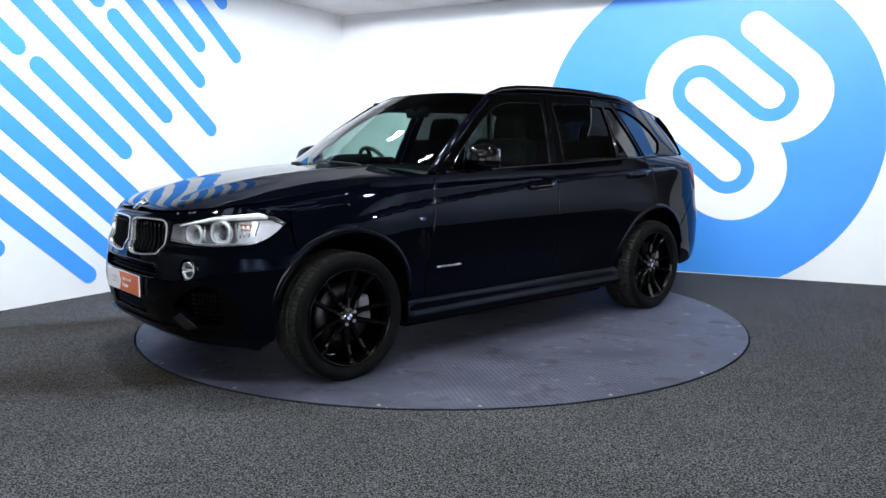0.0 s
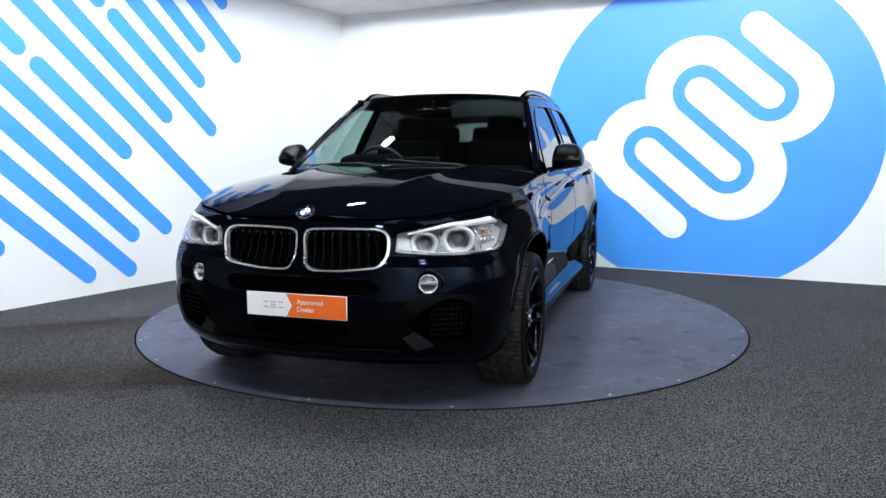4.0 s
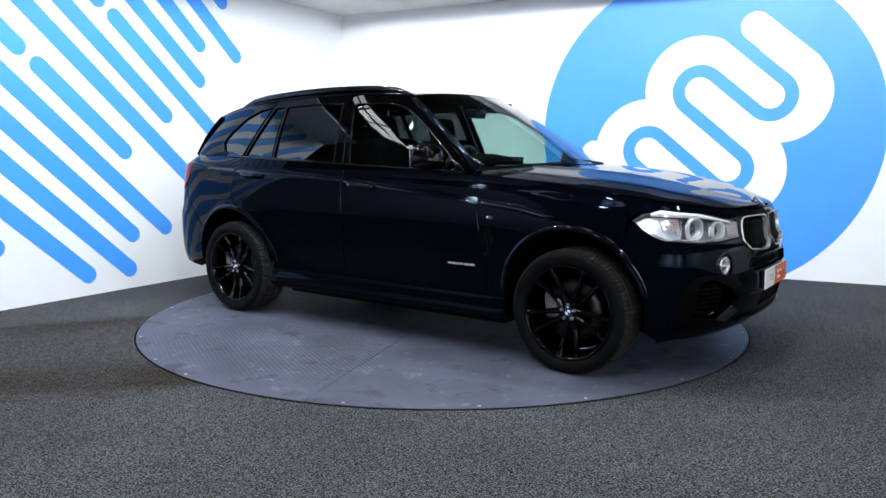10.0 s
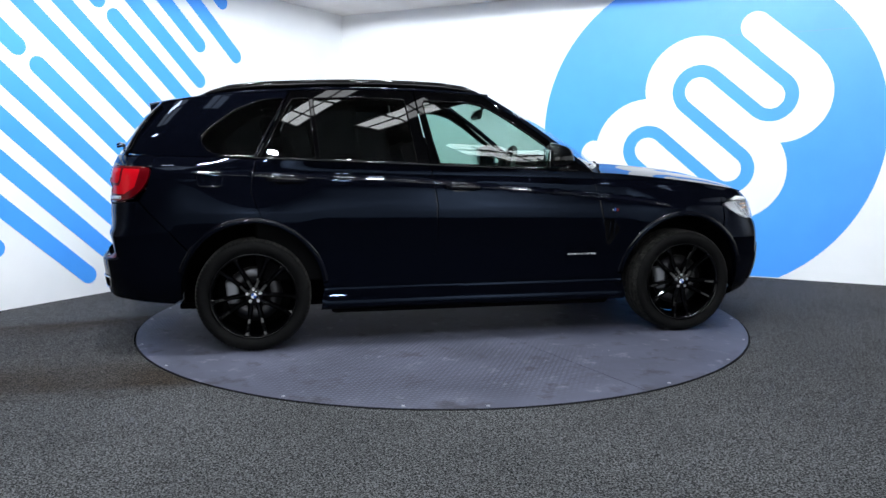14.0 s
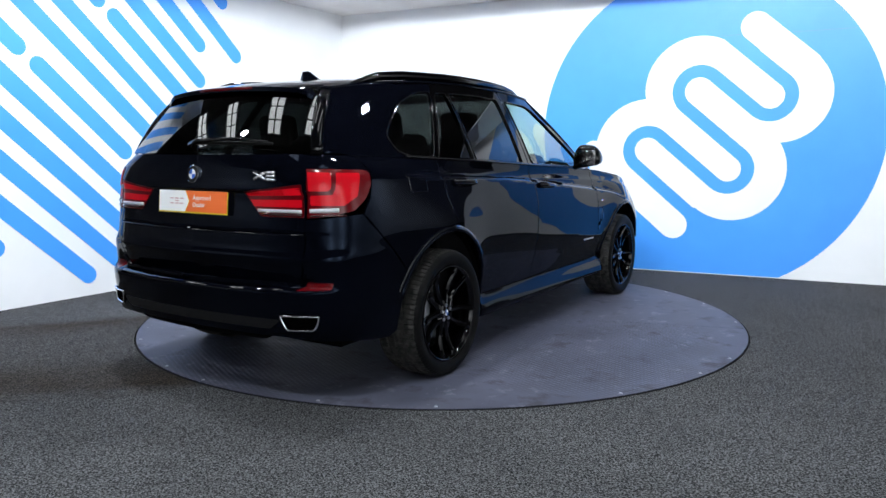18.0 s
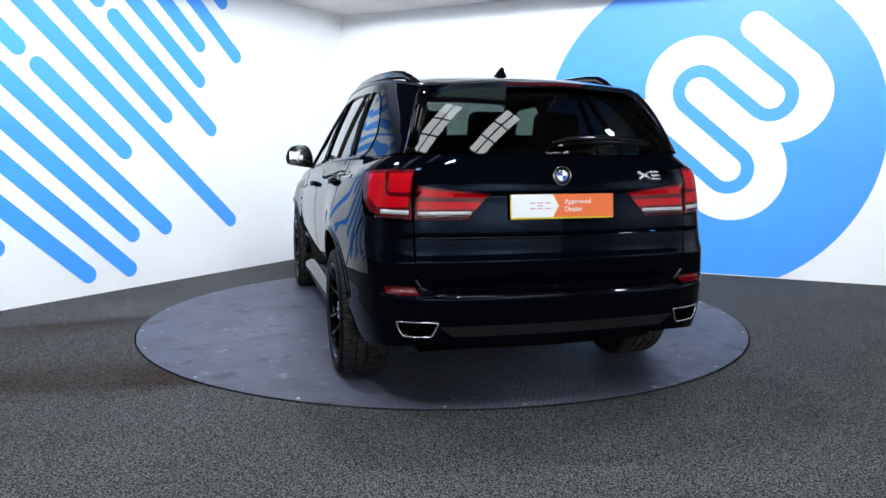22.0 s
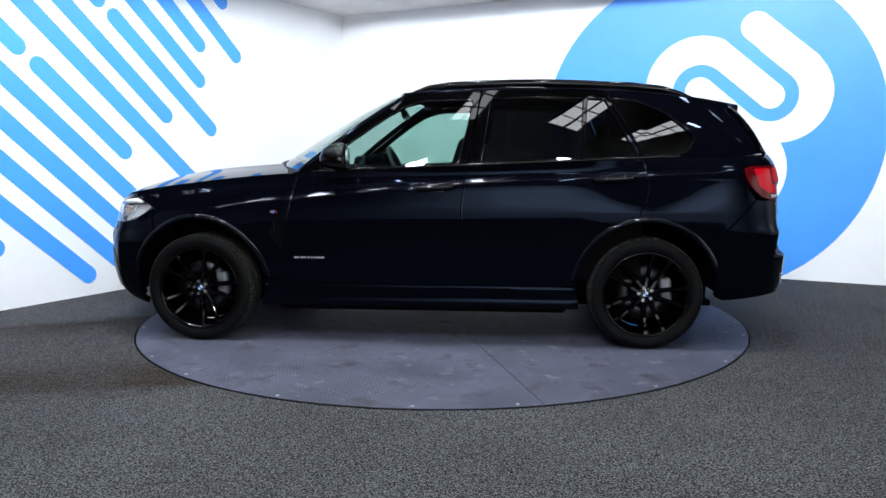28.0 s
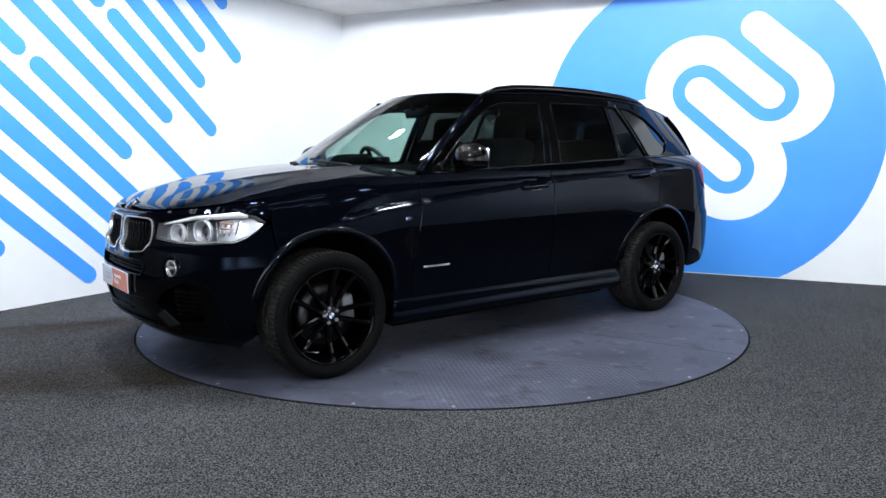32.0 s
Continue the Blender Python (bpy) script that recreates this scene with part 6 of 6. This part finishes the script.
SPOKES = (spoke_mesh(1), spoke_mesh(-1))
CAL = bpy.data.meshes.new("caliper")
cal_bm = box_bm(0.075, 0.075, 0.155, 0.018, seg=3)
cal_bm.to_mesh(CAL)
cal_bm.free()
CAL.materials.append(CALIPER)
NUT = bpy.data.meshes.new("wheel_bolt")
nut_bm = bmesh.new()
bmesh.ops.create_cone(nut_bm, segments=8, radius1=0.010, radius2=0.008, depth=0.02, cap_ends=True)
nut_bm.to_mesh(NUT)
nut_bm.free()
NUT.materials.append(SATIN)
for wx in (AXLE, -AXLE):
    for s in (1, -1):
        m = pose(wx, s * 0.845, HUB_Z) @ (Matrix.Identity(4) if s > 0 else pose(0, 0, 0, 0, 0, 180))
        wheel = part("wheel", BARREL, car, "gloss black double-spoke alloy wheel with tyre", at=m)
        part("tyre", TYRE, wheel, "black road tyre with blocked shoulders")
        part("hub", HUB, wheel)
        phase = 32 if s > 0 else 20
        for k in range(5):
            for me in SPOKES:
                part("spoke", me, wheel, at=pose(0, 0, 0, 0, phase + 72 * k, 0))
            a = radians(phase + 36 + 72 * k)
            part("wheel_bolt", NUT, wheel, at=pose(0.043 * math.cos(a), 0.096, -0.043 * math.sin(a), 90, 0, 0))
        part("centre_cap", ROUNDEL, wheel, "blue and white centre cap", at=Matrix.Translation((0, 0.099, 0)) @ Vector((0, 1, 0)).to_track_quat("X", "Z").to_matrix().to_4x4() @ Matrix.Diagonal((0.05, 0.031, 0.031, 1)))
        part("wheel_shade_disc", SHADE_DISC, wheel, "near-black disc added for the shade behind the spokes")
        part("brake_disc", DISC, wheel, "grey steel brake disc", at=pose(0, 0.02, 0))
        part("caliper", CAL, wheel, "grey brake caliper", at=pose(-s * 0.135, 0.025, 0.02, 0, 6, 0))

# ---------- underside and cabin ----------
# near-black boxes added to block light and deepen the shade under the car
part("underbody", box_bm(3.9, 1.16, 0.22, 0.05), car, "dark underbody", at=pose(0.0, 0, 0.31), mat=SHADE_BLACK)
part("shade_pan", box_bm(1.96, 1.64, 0.13, 0.03), car, "near-black pan added between the axles to deepen the shade", at=pose(0.0, 0, 0.255), mat=SHADE_BLACK)
part("shade_floor", box_bm(1.94, 1.72, 0.06, 0.02), car, "near-black sheet added between the wheels to deepen the shade", at=pose(0.0, 0, 0.265), mat=SHADE_BLACK)
part("shade_pan", box_bm(3.9, 1.20, 0.04, 0.01), car, at=pose(-0.02, 0, 0.235), mat=SHADE_BLACK)
part("sill_shade_pan", box_bm(1.84, 1.80, 0.04, 0.01), car, at=pose(0.0, 0, 0.262), mat=SHADE_BLACK)
part("sill_shade_box", box_bm(1.86, 1.66, 0.14, 0.04), car, at=pose(0.0, 0, 0.285), mat=SHADE_BLACK)
part("engine_bay", box_bm(1.02, 1.10, 0.42, 0.05), car, at=pose(1.52, 0, 0.66), mat=SHADE_BLACK)
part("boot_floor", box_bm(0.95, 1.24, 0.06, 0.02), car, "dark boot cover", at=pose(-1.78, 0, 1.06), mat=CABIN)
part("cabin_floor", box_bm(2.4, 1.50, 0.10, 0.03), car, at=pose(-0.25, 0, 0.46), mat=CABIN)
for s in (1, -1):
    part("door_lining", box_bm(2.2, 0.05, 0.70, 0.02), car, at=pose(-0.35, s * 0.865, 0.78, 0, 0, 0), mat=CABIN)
dash = part("dashboard", box_bm(0.42, 1.56, 0.34, 0.09, seg=4), car, "black dashboard", at=pose(0.66, 0, 0.985, 0, 8, 0), mat=CABIN)
part("cluster_hood", box_bm(0.20, 0.40, 0.09, 0.04, seg=3), dash, at=pose(-0.14, -0.38, 0.19), mat=CABIN)
part("centre_display", box_bm(0.03, 0.26, 0.11, 0.008), dash, at=pose(-0.16, 0.0, 0.165), mat=GLOSS_BLACK)
wheel_ring = [(0.185 * math.cos(a), 0.185 * math.sin(a), 0) for a in np.linspace(0, 2 * math.pi, 32, endpoint=False)]
steer = part("steering_wheel", tube("steering_wheel", wheel_ring, 0.016, 0.016, WHEEL_GREY, 8, True), car, "black leather steering wheel", at=pose(0.31, -0.38, 1.125, 0, -65, 0))
for a in (0, 130, 230):
    bar("wheel_spoke", (0, 0, 0), (0.18 * math.cos(radians(a)), 0.18 * math.sin(radians(a)), 0), 0.018, LEATHER, steer, flat=0.5)
part("horn_pad", box_bm(0.12, 0.12, 0.04, 0.018), steer, mat=LEATHER)


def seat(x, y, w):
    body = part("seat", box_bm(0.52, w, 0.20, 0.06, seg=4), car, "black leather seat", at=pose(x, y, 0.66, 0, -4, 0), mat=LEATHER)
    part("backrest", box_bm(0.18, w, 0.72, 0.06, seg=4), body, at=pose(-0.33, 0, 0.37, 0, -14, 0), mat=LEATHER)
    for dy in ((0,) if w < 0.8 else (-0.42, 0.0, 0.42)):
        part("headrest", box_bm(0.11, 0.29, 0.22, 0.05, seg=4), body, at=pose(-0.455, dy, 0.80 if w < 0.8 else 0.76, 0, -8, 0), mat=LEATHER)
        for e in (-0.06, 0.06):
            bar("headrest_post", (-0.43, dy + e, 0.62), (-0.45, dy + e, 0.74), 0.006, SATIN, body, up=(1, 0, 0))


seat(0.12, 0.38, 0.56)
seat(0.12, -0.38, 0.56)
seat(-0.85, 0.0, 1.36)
im = part("interior_mirror", box_bm(0.035, 0.25, 0.075, 0.016, seg=3), car, "black interior mirror", at=pose(0.20, 0.0, 1.545, 0, 12, 0), mat=GLOSS_BLACK)
bar("mirror_stem", (0.01, 0, 0.02), (0.055, 0, 0.09), 0.014, CABIN, im)

# the car stands a little off the turntable's axis
for ch in car.children:
    ch.location.x += 0.080
    ch.location.y += 0.042


# ---------- what turns ----------
TURN = [(0.0, -138.8), (0.5, -138.7), (1.0, -137.6), (1.5, -134.9), (2.0, -130.6), (2.5, -125.1), (3.0, -119.2), (3.5, -113.3),
        (4.5, -101.5), (5.5, -89.4), (7.0, -71.5), (9.0, -48.0), (11.0, -24.5), (13.0, -0.9), (14.5, 16.7), (16.5, 39.9), (18.0, 57.6),
        (20.0, 81.3), (22.0, 105.1), (24.0, 128.8), (25.5, 146.3), (27.5, 169.4), (29.0, 186.9), (30.0, 198.6), (30.5, 204.4),
        (31.0, 209.9), (31.5, 214.6), (32.0, 217.8)]


def motions():
    rows = [(t, pose(0, 0, 0, 0, 0, a)) for t, a in TURN]
    walk(table, rows)
    walk(car, rows)


motions()
